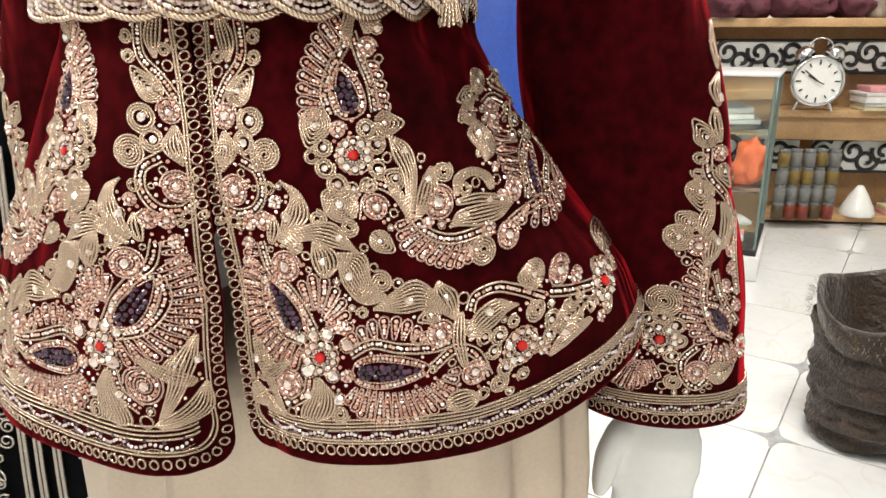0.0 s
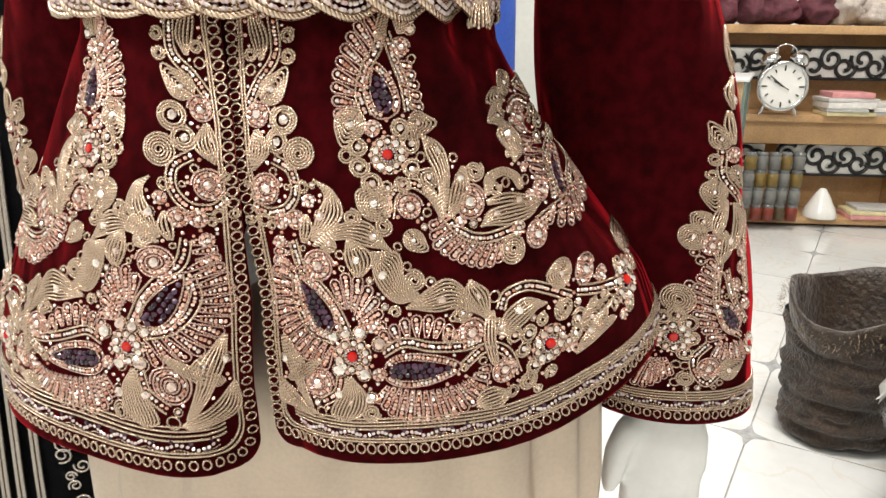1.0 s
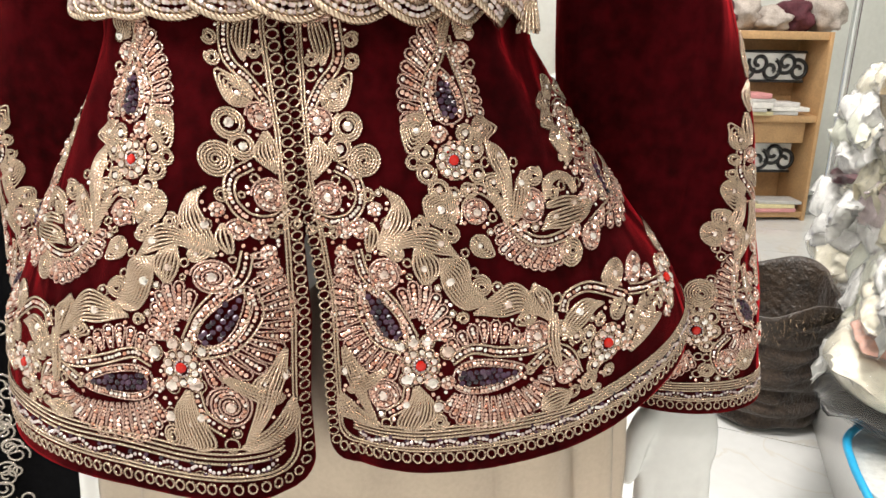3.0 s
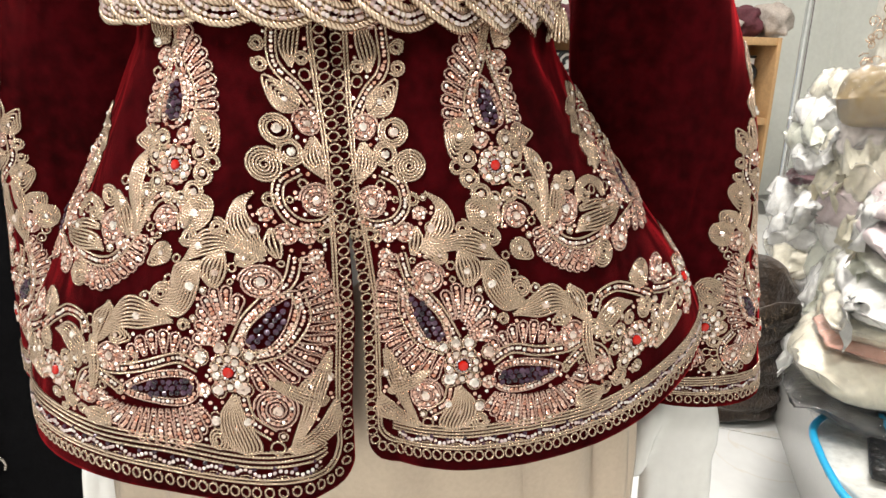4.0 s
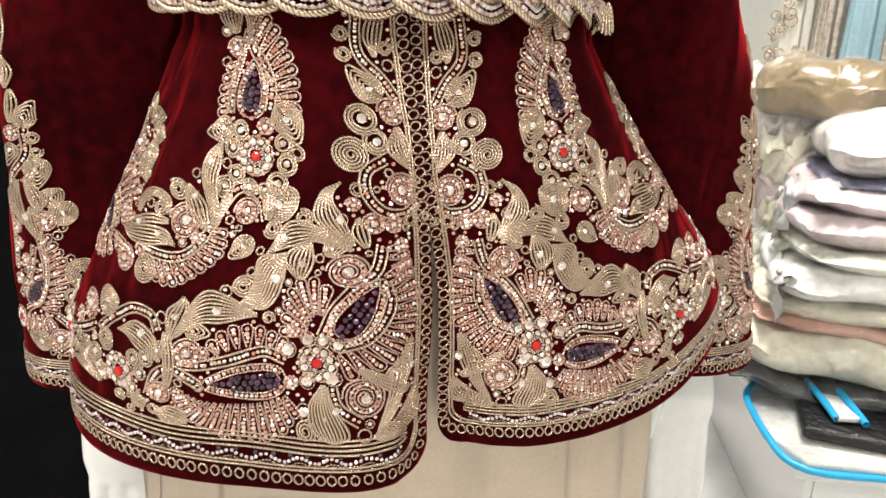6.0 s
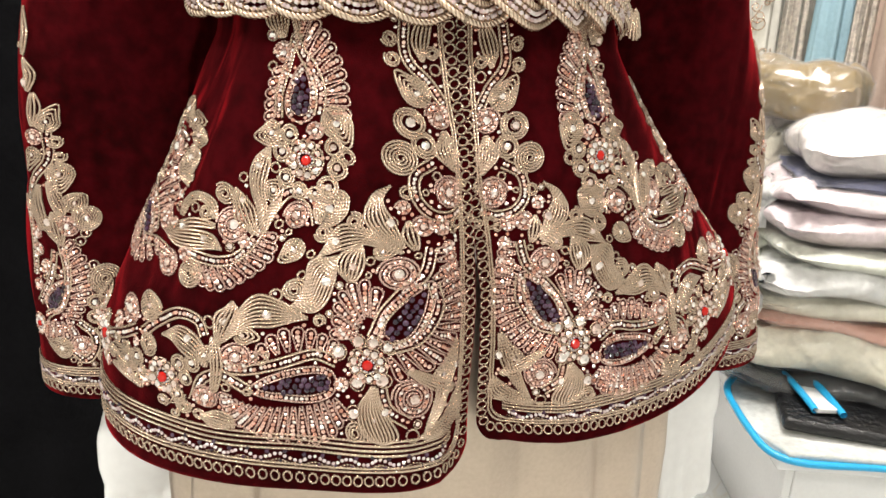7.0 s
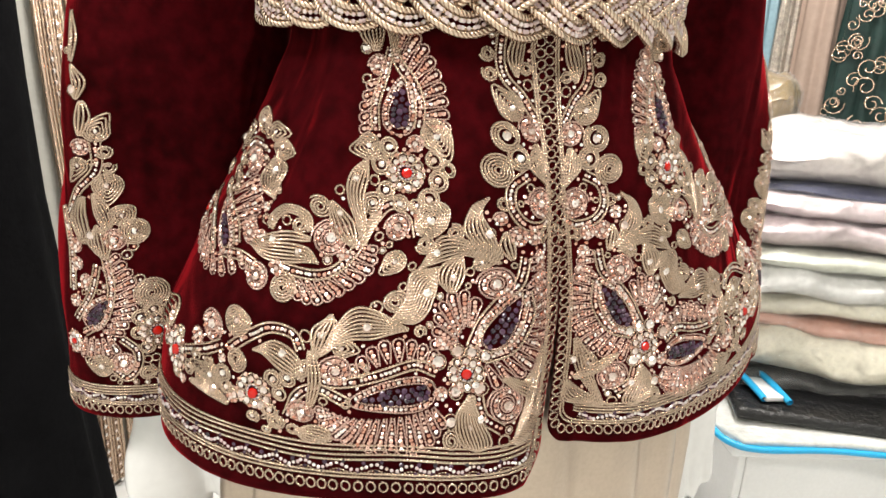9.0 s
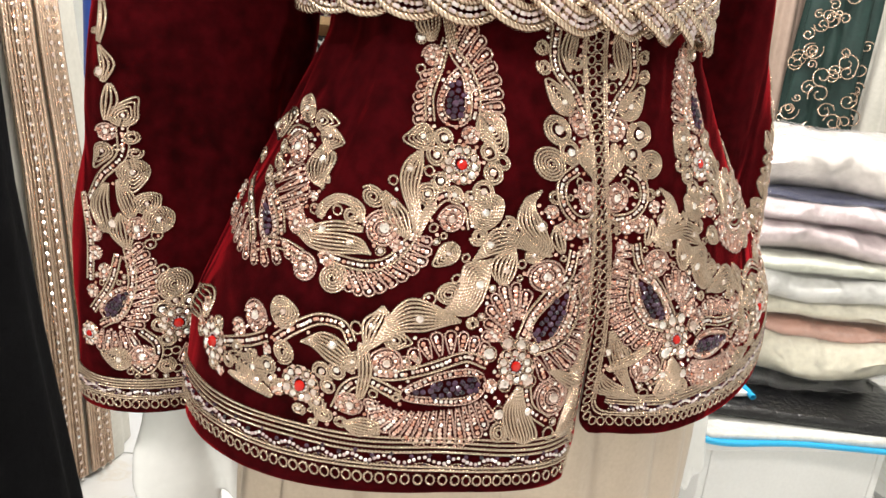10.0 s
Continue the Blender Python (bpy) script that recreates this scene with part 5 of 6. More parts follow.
def packet_pile(x, y, z, count, width, seed, group):
    r = random.Random(seed)
    for k in range(count):
        h = 0.018 + 0.02 * r.random()
        ob = part("flat_packet", block(width * (0.7 + 0.3 * r.random()), 0.16 + 0.05 * r.random(), h, 0.003), PAPERS[(k + seed) % 5])
        tagged(ob, "flat wrapped packet lying in a pile on a wooden shelf", "packet", group)
        ob.matrix_world = pose(x + r.uniform(-0.03, 0.03), y, z, 0, 0, r.uniform(-12, 2))
        z += h + 0.0015


packet_pile(2.60, 4.30, 0.7008, 5, 0.34, 3, "packets on the upper shelf")
packet_pile(2.88, 4.32, 0.7008, 3, 0.26, 4, "packets on the upper shelf")
packet_pile(2.90, 4.30, 0.0608, 3, 0.40, 7, "packets on the lower shelf")


def napkin_cone():
    bm = lathe([(0.10, 0.0), (0.104, 0.012), (0.085, 0.06), (0.05, 0.13), (0.018, 0.18), (0.0, 0.185)], 28)
    ob = tagged(part("white_cone", bm, MIRROR_WHITE), "white rounded cone standing on the lower wooden shelf", "ornament")
    ob.matrix_world = pose(2.56, 4.30, 0.0608)


napkin_cone()


def jar_rack():
    """Rows of small spice-like jars stacked in a wire rack."""
    glass = mat("clear_jar", (0.14, 0.15, 0.15), 0.12, 0.0, 0.1, 20)
    fill = [mat("jar_filling", tuple(0.38 * q for q in c), 0.4, 0, 0.2, 40) for c in ((0.5, 0.33, 0.08), (0.5, 0.08, 0.04), (0.45, 0.45, 0.42), (0.2, 0.13, 0.06))]
    for row in range(4):
        for k in range(5):
            ob = thing("glass_jar", "small glass jar with a grey lid, stacked in rows", "jar", (2.02 + 0.075 * k, 4.20 + 0.01 * (k % 2), 0.0608 + row * 0.106), 0, "stacked jars")
            part("jar_body", lathe([(0.0, 0.0), (0.034, 0.0), (0.035, 0.075), (0.028, 0.084)], 16), fill[(1, 2, 0, 2)[row] if k % 3 else (3, 2, 2, 0)[row]], ob)
            part("lid", lathe([(0.031, 0.084), (0.032, 0.104), (0.0, 0.105)], 16), glass, ob, "grey lid")


jar_rack()


def soft_bundle(name, at, size, material, label, category, seed, group="", turn=0.0):
    """A soft crumpled bundle of cloth."""
    bm = bmesh.new()
    bmesh.ops.create_icosphere(bm, subdivisions=4, radius=1)
    for v in bm.verts:
        n = noise.noise(v.co * 1.7 + Vector((seed, 0, 0))) * 0.35 + noise.noise(v.co * 4.5 + Vector((0, seed, 0))) * 0.13
        q = v.co * (1 + n)
        v.co = (q.x * size[0] / 2, q.y * size[1] / 2, max(-0.42, q.z * 0.5 + 0.0) * size[2] + 0.42 * size[2])
    ob = tagged(part(name, bm, material), label, category, group)
    ob.matrix_world = pose(*at, 0, 0, turn)
    return ob


for k in range(9):
    soft_bundle("packed_bag", (1.62 + 0.19 * k, 4.40 + 0.05 * (k % 2), 1.222), (0.24, 0.28, 0.17 + 0.04 * (k % 3)), (GREY_BAG, MAROON_CLOTH, GREY_BAG)[k % 3 if k > 3 else 1],
                "soft cloth bundle lying on top of the shelf unit", "bundle", k * 3.1, "bundles on the shelf unit")


def glass_cabinet():
    ob = thing("glass_cabinet", "low glass display cabinet on a white plinth", "cabinet", (1.36, 3.62, 0), -27)
    pane = bpy.data.materials.new("cabinet_glass")
    pane.use_nodes = True
    b = pane.node_tree.nodes["Principled BSDF"]
    b.inputs["Base Color"].default_value = (0.85, 0.93, 0.9, 1)
    b.inputs["Transmission Weight"].default_value, b.inputs["Roughness"].default_value, b.inputs["IOR"].default_value = 1.0, 0.03, 1.45
    POST = mat("green_glass_edge", (0.16, 0.22, 0.20), 0.15, 0.2, 0.1, 20)
    part("plinth", block(0.60, 0.60, 0.12, 0.006), PLASTER, ob)
    part("base_board", block(0.57, 0.57, 0.03, 0.003, (0, 0, 0.121)), BLACK_LACQUER, ob)
    for x, y, sx, sy in ((0, -0.27, 0.55, 0.006), (0.27, 0, 0.006, 0.53), (-0.27, 0, 0.006, 0.53)):
        side = part("glass_pane", block(sx, sy, 0.80, 0.001, (x, y, 0.152)), pane, ob, "clear glass pane")
        side.visible_shadow = False
    for z in (0.42, 0.69):
        part("glass_shelf", block(0.52, 0.52, 0.008, 0.001, (0, 0, z)), pane, ob).visible_shadow = False
    for x, y in ((0.275, -0.275), (-0.275, -0.275), (0.275, 0.275), (-0.275, 0.275)):
        part("corner_post", block(0.012, 0.012, 0.80, 0.002, (x, y, 0.152)), POST, ob)
    part("lid_frame", block(0.58, 0.58, 0.016, 0.004, (0, 0, 0.953)), PLASTER, ob)


glass_cabinet()
packet_pile(1.42, 3.60, 0.1525, 4, 0.22, 11, "packets in the cabinet")
packet_pile(1.40, 3.62, 0.699, 3, 0.24, 14, "packets in the cabinet")
soft_bundle("orange_cloth", (1.50, 3.52, 0.4285), (0.14, 0.16, 0.22), ORANGE, "folded orange cloth standing in the glass cabinet", "cloth", 5.5)


# ---- fur bag ----
def fur_bag():
    ob = thing("fur_bag", "round dark brown fur bag with rolled open top on the tiles", "bag", (1.25, 1.875, 0))
    ob.scale = (1.0, 1.0, 1.06)
    fur = mat("brown_fur", (0.036, 0.023, 0.015), 0.9, 0, 0.75, 16, 0.9, 120, Sheen_Weight=0.25)
    lining = mat("tan_lining", (0.030, 0.018, 0.010), 0.36, 0, 0.7, 12, 0.8, 60, Sheen_Weight=0.2)
    wrinkle = lambda a, z, j: (1 + 0.15 * noise.noise(Vector((1.3 * math.cos(a), 1.3 * math.sin(a), z * 34))) + 0.05 * noise.noise(Vector((4 * math.cos(a), 4 * math.sin(a), z * 60))), 0.01 * noise.noise(Vector((2 * math.cos(a), 2 * math.sin(a), z * 9))))
    rows = [(0.0, 0.012), (0.12, 0.012), (0.155, 0.018)] + [(0.162 + 0.010 * (k / 40), 0.03 + 0.0078 * k) for k in range(42)]
    part("body", lathe(rows, 72, wrinkle), fur, ob)
    rim = lambda a, z, j: (1 + 0.05 * math.sin(2 * a + 1) + 0.03 * math.sin(5 * a) + 0.10 * noise.noise(Vector((2.5 * math.cos(a), 2.5 * math.sin(a), 9 * z))), 0.035 * math.sin(a + 0.4) + 0.02 * math.sin(3 * a))
    part("rolled_rim", lathe([(0.168, 0.33), (0.180, 0.36), (0.184, 0.39), (0.181, 0.409), (0.174, 0.411), (0.167, 0.395), (0.158, 0.34), (0.14, 0.22), (0.10, 0.15), (0.0, 0.14)], 56, rim), lining, ob, "tan inner lining of the rolled rim")
    r = random.Random(4)
    verts, faces = [], []
    for k in range(900):
        a = r.random() * 2 * math.pi
        s, lift = rim(a, 0, 0)
        p = Vector((0.186 * s * math.cos(a), 0.186 * s * math.sin(a), 0.40 + lift - 0.06 * r.random()))
        d = Vector((math.cos(a) + r.gauss(0, 0.4), math.sin(a) + r.gauss(0, 0.4), r.gauss(0.3, 0.6))).normalized() * (0.012 + 0.014 * r.random())
        side = d.cross(Vector((0, 0, 1))).normalized() * 0.0012
        n = len(verts)
        verts += [tuple(p - side), tuple(p + side), tuple(p + d)]
        faces.append((n, n + 1, n + 2))
    pale = mat("pale_fur", (0.20, 0.145, 0.09), 0.8, 0, 0.3, 30)
    tagged(build("fur_fringe", verts, faces, pale, ob), "pale tan fur fringe", kind="stuff")


fur_bag()


# ---- bench with packed garments ----
def creases(m, scale, depth):
    """Sharp crumpled creases, as of stiff plastic film or packed cloth."""
    t = m.node_tree
    b = t.nodes["Principled BSDF"]
    ridge, fold = t.nodes.new("ShaderNodeTexNoise"), t.nodes.new("ShaderNodeBump")
    ridge.noise_type = "RIDGED_MULTIFRACTAL"
    ridge.inputs["Scale"].default_value, ridge.inputs["Detail"].default_value, ridge.inputs["Distortion"].default_value = scale, 3.0, 0.7
    t.links.new(t.nodes.new("ShaderNodeTexCoord").outputs["Object"], ridge.inputs["Vector"])
    t.links.new(ridge.outputs["Fac"], fold.inputs["Height"])
    fold.inputs["Strength"].default_value, fold.inputs["Distance"].default_value = 0.8, depth
    old = b.inputs["Normal"].links[0].from_node
    t.links.new(fold.outputs[0], old.inputs["Normal"])


def wrapped(name, colour, rough=0.35):
    """Cloth inside a clear crinkled bag: soft colour under a shiny wrinkled coat."""
    m = mat(name, colour, rough, 0, 0.14, 7, 1.0, 22, Coat_Weight=0.8, Coat_Roughness=0.06)
    creases(m, 13.0, 0.03)
    return m


CREAM_BAG = wrapped("cream_cloth_in_plastic", (0.76, 0.72, 0.58))
WHITE_BAG = wrapped("white_cloth_in_plastic", (0.82, 0.82, 0.80))
LILAC_BAG = wrapped("lilac_cloth_in_plastic", (0.70, 0.58, 0.60))
GREY_PACK = wrapped("grey_cloth_in_plastic", (0.68, 0.68, 0.66))
GREEN_BAG = wrapped("pale_green_cloth_in_plastic", (0.72, 0.74, 0.63))
PINK_BAG = wrapped("salmon_cloth_in_plastic", (0.66, 0.36, 0.28))
GOLD_BAG = wrapped("gold_brocade_in_plastic", (0.20, 0.135, 0.045))
BLACK_BAG = wrapped("black_cloth_in_plastic", (0.008, 0.008, 0.010))
BROCADE = wrapped("pale_brocade_in_plastic", (0.76, 0.70, 0.67))
NAVY = mat("navy_bag_lining", (0.03, 0.035, 0.10), 0.4, 0, 0.2, 14)
RED_EDGE = mat("dark_red_bag_edge", (0.22, 0.02, 0.04), 0.4, 0, 0.2, 14)
BLUE_EDGE = mat("bright_blue_binding", (0.02, 0.38, 0.70), 0.35, 0, 0.08, 14)
bench = thing("display_bench", "long low white display bench carrying stacks of garments", "bench", (1.49, 1.50, 0), 61)
part("bench_top", block(1.55, 0.54, 0.04, 0.006, (0, 0, 0.275)), PLASTER, bench)
part("front_board", block(1.5, 0.02, 0.274, 0.003, (0, -0.23, 0)), PLASTER, bench)
part("rear_board", block(1.5, 0.02, 0.274, 0.003, (0, 0.23, 0)), PLASTER, bench)
for x in (-0.74, 0.74):
    part("end_board", block(0.02, 0.438, 0.274, 0.003, (x, 0, 0)), PLASTER, bench)


FILM = bpy.data.materials.new("clear_film")
FILM.use_nodes = True
film_nodes = FILM.node_tree.nodes["Principled BSDF"]
film_nodes.inputs["Base Color"].default_value = (0.5, 0.5, 0.5, 1)
film_nodes.inputs["Roughness"].default_value, film_nodes.inputs["Alpha"].default_value = 0.05, 0.16
film_nodes.inputs["Specular IOR Level"].default_value = 1.0
crinkle, film_bump = FILM.node_tree.nodes.new("ShaderNodeTexNoise"), FILM.node_tree.nodes.new("ShaderNodeBump")
crinkle.inputs["Scale"].default_value, crinkle.inputs["Detail"].default_value, crinkle.inputs["Distortion"].default_value = 30.0, 4.0, 1.5
film_bump.inputs["Strength"].default_value, film_bump.inputs["Distance"].default_value = 1.0, 0.02
FILM.node_tree.links.new(FILM.node_tree.nodes.new("ShaderNodeTexCoord").outputs["Object"], crinkle.inputs["Vector"])
FILM.node_tree.links.new(crinkle.outputs["Fac"], film_bump.inputs["Height"])
FILM.node_tree.links.new(film_bump.outputs[0], film_nodes.inputs["Normal"])
creases(FILM, 20.0, 0.03)


def garment(x, y, z, sx, sy, sz, turn, material, seed, label, mess=0.3, group="packed garments", flap=None):
    """A folded garment in its bag: a puffed slab with round, creased edges under a crinkled film."""
    n = 26
    grid_line = np.sin(np.linspace(-math.pi / 2, math.pi / 2, n))
    bm = bmesh.new()
    rings = {}
    for side in (1, -1):
        for i, a in enumerate(grid_line):
            for j, b in enumerate(grid_line):
                rim = i in (0, n - 1) or j in (0, n - 1)
                if rim and side < 0:
                    rings[side, i, j] = rings[1, i, j]
                    continue
                e = min(1.0, (a ** 6 + b ** 6) ** (1 / 6))
                round_edge = (1 - e ** 7) ** 0.5 if e < 1 else 0.0
                c = Vector((a * 1.6 + seed, b * 1.6, side * 0.8 + seed))
                ridge = max(0.0, mess - 0.3) * (0.5 - 1.6 * abs(noise.noise(c * 2.1)) - 0.9 * abs(noise.noise(c * 4.6)))
                lump = ridge + 0.35 * noise.noise(c) + mess * (0.5 * noise.noise(c * 2.7) + 0.3 * noise.noise(c * 6)) + 0.10 * noise.noise(Vector((a * 14, b * 14, seed)))
                q = 1 - 0.09 * (abs(a) * abs(b)) ** 3 + 0.10 * mess * noise.noise(Vector((a * 3 + seed, b * 3, 0))) + 0.02 * noise.noise(Vector((a * 9, b * 9, seed))) + 0.3 * ridge * e ** 4 * side * 0.5
                top = sz / 2 * side * round_edge * (1 + (lump if side > 0 else 0.1 * lump))
                sag = sz * (0.22 + 0.5 * mess) * noise.noise(Vector((a * 1.9, b * 1.9, seed + 4))) * e ** 4
                rings[side, i, j] = bm.verts.new((a * sx / 2 * q, b * sy / 2 * q, top + sag))
    for side in (1, -1):
        for i in range(n - 1):
            for j in range(n - 1):
                f = [rings[side, i, j], rings[side, i + 1, j], rings[side, i + 1, j + 1], rings[side, i, j + 1]]
                bm.faces.new(f if side > 0 else f[::-1])
    low = min(v.co.z for v in bm.verts)
    for v in bm.verts:
        v.co.z -= low
    bm.normal_update()
    film = bm.copy()
    for v in film.verts:
        if v.co.z > 0.004:
            v.co += v.normal * (0.005 + 0.007 * noise.noise(v.co * 45 + Vector((seed, 0, 0))))
    ob = thing("packed_garment", label, "garment", (x, y, z), turn, group)
    part("folded_cloth", bm, material, ob)
    part("plastic_film", film, FILM, ob, "crinkled clear plastic film", True).visible_shadow = False
    if flap:
        part("bag_flap", loose_end(sx, sy, sz, seed), flap, ob, "loose crumpled end of the bag")
    return ob


def loose_end(sx, sy, sz, seed):
    """The open end of a bag: a thin crumpled sheet that bends down over the edge."""
    q = random.Random(seed)
    long, wide, off = q.uniform(0.04, 0.085), sy * q.uniform(0.35, 0.7), q.uniform(-0.12, 0.12)
    bm = bmesh.new()
    rows, cols = 12, 20
    net = []
    for i in range(rows):
        t = i / (rows - 1)
        for j in range(cols):
            v = j / (cols - 1) - 0.5
            c = Vector((t * 2.5 + seed, v * 5, seed))
            x = -sx / 2 * 0.9 - long * t * (0.75 + 0.5 * noise.noise(Vector((v * 4, seed, 0)))) + 0.03 * noise.noise(c * 1.7)
            z = sz * 0.55 + 0.02 * math.sin(2 * t) - 0.09 * t * t + 0.035 * noise.noise(c) * (0.4 + t) + 0.016 * noise.noise(c * 2.6)
            net.append(bm.verts.new((x, off + wide * v * (1 + 0.35 * t), z)))
    for i in range(rows - 1):
        for j in range(cols - 1):
            bm.faces.new((net[i * cols + j], net[i * cols + j + 1], net[(i + 1) * cols + j + 1], net[(i + 1) * cols + j]))
    bmesh.ops.solidify(bm, geom=bm.faces[:], thickness=0.0025)
    return bm


NEAR = ((0.062, BLACK_BAG, "dark garment packed in a clear bag under a stack"), (0.115, CREAM_BAG, "cream garment folded in clear plastic on a stack"),
        (0.042, PINK_BAG, "salmon pink garment folded in clear plastic on a stack"), (0.060, CREAM_BAG, "cream garment folded in clear plastic on a stack"),
        (0.075, WHITE_BAG, "white garment folded in clear plastic on a stack"), (0.048, GREEN_BAG, "pale green garment folded in clear plastic on a stack"),
        (0.072, LILAC_BAG, "lilac garment folded in shiny clear plastic on a stack"), (0.062, LILAC_BAG, "lilac garment folded in shiny clear plastic on a stack"))
level = 0.35
r = random.Random(8)
for k, (h, m, text) in enumerate(NEAR):
    back = 0.013 * k
    garment(1.30 + back + r.uniform(-0.02, 0.02), 1.16 - back * 0.9 + r.uniform(-0.02, 0.02), level, 0.68 + r.uniform(-0.03, 0.03), 0.52, h * 1.1, -42 + r.uniform(-5, 5), m, k * 5.3 + 1, text, 0.5, flap=(None, CREAM_BAG, WHITE_BAG, GREEN_BAG)[k and 1 + k % 3])
    level += h * 0.93
lined = garment(1.41, 1.08, level, 0.66, 0.50, 0.032, -40, NAVY, 50, "navy and red lined flat bag lying on a stack")
level += 0.026
garment(1.41, 1.08, level, 0.66, 0.50, 0.125, -40, BROCADE, 61, "pale pink brocade garment in plastic on top of a stack", 0.35)
level += 0.07
GOLD_BASE = level + 0.02
garment(1.385, 1.485, GOLD_BASE, 0.34, 0.30, 0.15, -63, GOLD_BAG, 33, "gold brocade cushion-like garment in clear plastic")


def bound_bag():
    """The zipped bag with a bright blue binding under the stack."""
    ob = thing("bound_bag", "clear bag with bright blue binding over a black embroidered garment", "bag", (1.29, 1.055, 0.3155), -42)
    ob.scale = (1.12, 1.12, 1.0)
    cover = mat("clear_bag_front", (0.70, 0.71, 0.68), 0.2, 0, 0.15, 8, 0.4, 40, Coat_Weight=0.6)
    dark = mat("black_brocade", (0.007, 0.007, 0.008), 0.3, 0, 0.3, 30, 0.6, 80)
    rows = [(-0.26, 0.0), (-0.30, -0.12), (-0.27, -0.25), (-0.20, -0.33), (0.0, -0.30), (0.30, -0.28), (0.34, 0.0)]
    bm = bmesh.new()
    top = [bm.verts.new((x, y, 0.012 + 0.012 * math.sin(7 * x))) for x, y in rows]
    face = bm.faces.new(top)
    got = bmesh.ops.extrude_face_region(bm, geom=[face])
    bmesh.ops.translate(bm, verts=[v for v in got["geom"] if isinstance(v, bmesh.types.BMVert)], vec=(0, 0, 0.02))
    part("bag_front", bm, cover, ob)
    part("black_cloth", block(0.46, 0.25, 0.03, 0.012, (0.02, -0.15, 0.034)), dark, ob)
    line = smooth([(x * 1000, y * 1000) for x, y in rows[:6]], 12) * 0.001
    n = len(line)
    hang = -0.03 * np.clip((-line[:, 1] - 0.2) / 0.13, 0, 1)
    v, f, uv = tubes([(np.stack([line[:, 0], line[:, 1], 0.03 + hang], 1), np.tile((0.0, 0.0, 1.0), (n, 1)), 0.008, False)])
    build("binding", v, f, BLUE_EDGE, ob)
    x = np.linspace(-0.17, -0.10, 12)
    for s in (0, 0.05):
        v, f, uv = tubes([(np.stack([x + s - 0.05, np.linspace(-0.02, -0.24, 12), 0.075 + 0.012 * np.sin(np.linspace(0, 3.1, 12))], 1), np.tile((0.0, 0.0, 1.0), (12, 1)), 0.008, False)])
        build("strap_edge", v, f, BLUE_EDGE, ob)
    part("strap", block(0.045, 0.22, 0.012, 0.003, (-0.16, -0.13, 0.07), 18), PLASTER, ob, "white strap with blue edges")


bound_bag()
kinds = (WHITE_BAG, CREAM_BAG, GREY_PACK, WHITE_BAG, CREAM_BAG, MAROON_CLOTH, WHITE_BAG, GREEN_BAG, WHITE_BAG, CREAM_BAG)
tints = {CREAM_BAG: "cream", WHITE_BAG: "white", GREY_PACK: "grey", GREEN_BAG: "pale green", MAROON_CLOTH: "dark maroon", BROCADE: "pale pink", LILAC_BAG: "lilac"}


def heap(x, y, top, kinds, size, seed):
    """A crumpled stack of garments in plastic, from the bench up to a height."""
    level = 0.3155
    step = (top - level) / len(kinds)
    for k, m in enumerate(kinds):
        h = step * (0.35 if m is MAROON_CLOTH else r.uniform(0.92, 1.2))
        garment(x + r.uniform(-0.025, 0.025), y + r.uniform(-0.025, 0.025), level, size + r.uniform(-0.04, 0.05), size * 0.95, h * 1.45, -42 + r.uniform(-25, 25), m, k * 7.7 + seed, tints[m] + " garment crumpled in clear plastic in a tall stack", 1.0, flap=(m if k % 2 else WHITE_BAG) if k > 3 and x < 1.6 else None)
        level += h * 0.95


heap(1.71, 1.99, 1.05, kinds, 0.37, 3)
heap(1.44, 1.55, GOLD_BASE, (CREAM_BAG, WHITE_BAG, GREEN_BAG, WHITE_BAG, LILAC_BAG, CREAM_BAG, BROCADE), 0.31, 11)


# ---- hanging dresses ----
def hanging(name, x, y, z0, z1, width, turn, material, label, folds=6, trim=None, seed=0.0):
    """A dress on a rail: a closed, deeply folded sheet that widens downwards."""
    ob = thing(name, label, "dress", (x, y, z0), turn, "hanging dresses")
    n, rows = 96, 14
    verts, faces = [], []
    for j in range(rows):
        t = j / (rows - 1)
        for i in range(n):
            a = 2 * math.pi * i / n
            k = 1 + (0.16 - 0.08 * t) * math.sin(folds * 2 * a + seed + 1.5 * t) + 0.05 * math.sin(folds * 3.3 * a + 2 * seed)
            w = width / 2 * (1.0 - 0.25 * t)
            verts.append((w * math.cos(a) * k, 0.07 * math.sin(a) * k, (z1 - z0) * t))
    for j in range(rows - 1):
        faces += [(j * n + i, j * n + (i + 1) % n, (j + 1) * n + (i + 1) % n, (j + 1) * n + i) for i in range(n)]
    build("dress_cloth", verts, faces, material, ob)
    if trim:
        v, f = [], []
        q = random.Random(seed)
        lines = []
        for k in range(trim):
            t = q.random()
            a = -q.uniform(0.3, math.pi - 0.3)
            w = width / 2 * (1 - 0.25 * t)
            cx, cz, s = w * math.cos(a), (z1 - z0) * t, 0.015 + 0.022 * q.random()
            th = np.linspace(0, 1, 16)
            r0 = s * (1 - 0.75 * th)
            turn0 = q.random() * 6
            d = q.choice((-1, 1))
            xx = cx + r0 * np.cos(turn0 + d * th * 8)
            yy = 0.094 * math.sin(a) - 0.004 + 0 * th
            lines.append((np.stack([xx, yy, cz + r0 * np.sin(turn0 + d * th * 8)], 1), np.tile((0.0, -1.0, 0.0), (16, 1)), 0.0026, False))
        v, f, uv = tubes(lines)
        tagged(build("scroll_embroidery", v, f, GOLD, ob, uv), "pale gold scrolling embroidery", kind="stuff")
    hook = part("hanger", lathe([(0.006, z1 - z0 - 0.01), (0.006, 1.95 - z0)], 8), CHROME, ob)
    return ob


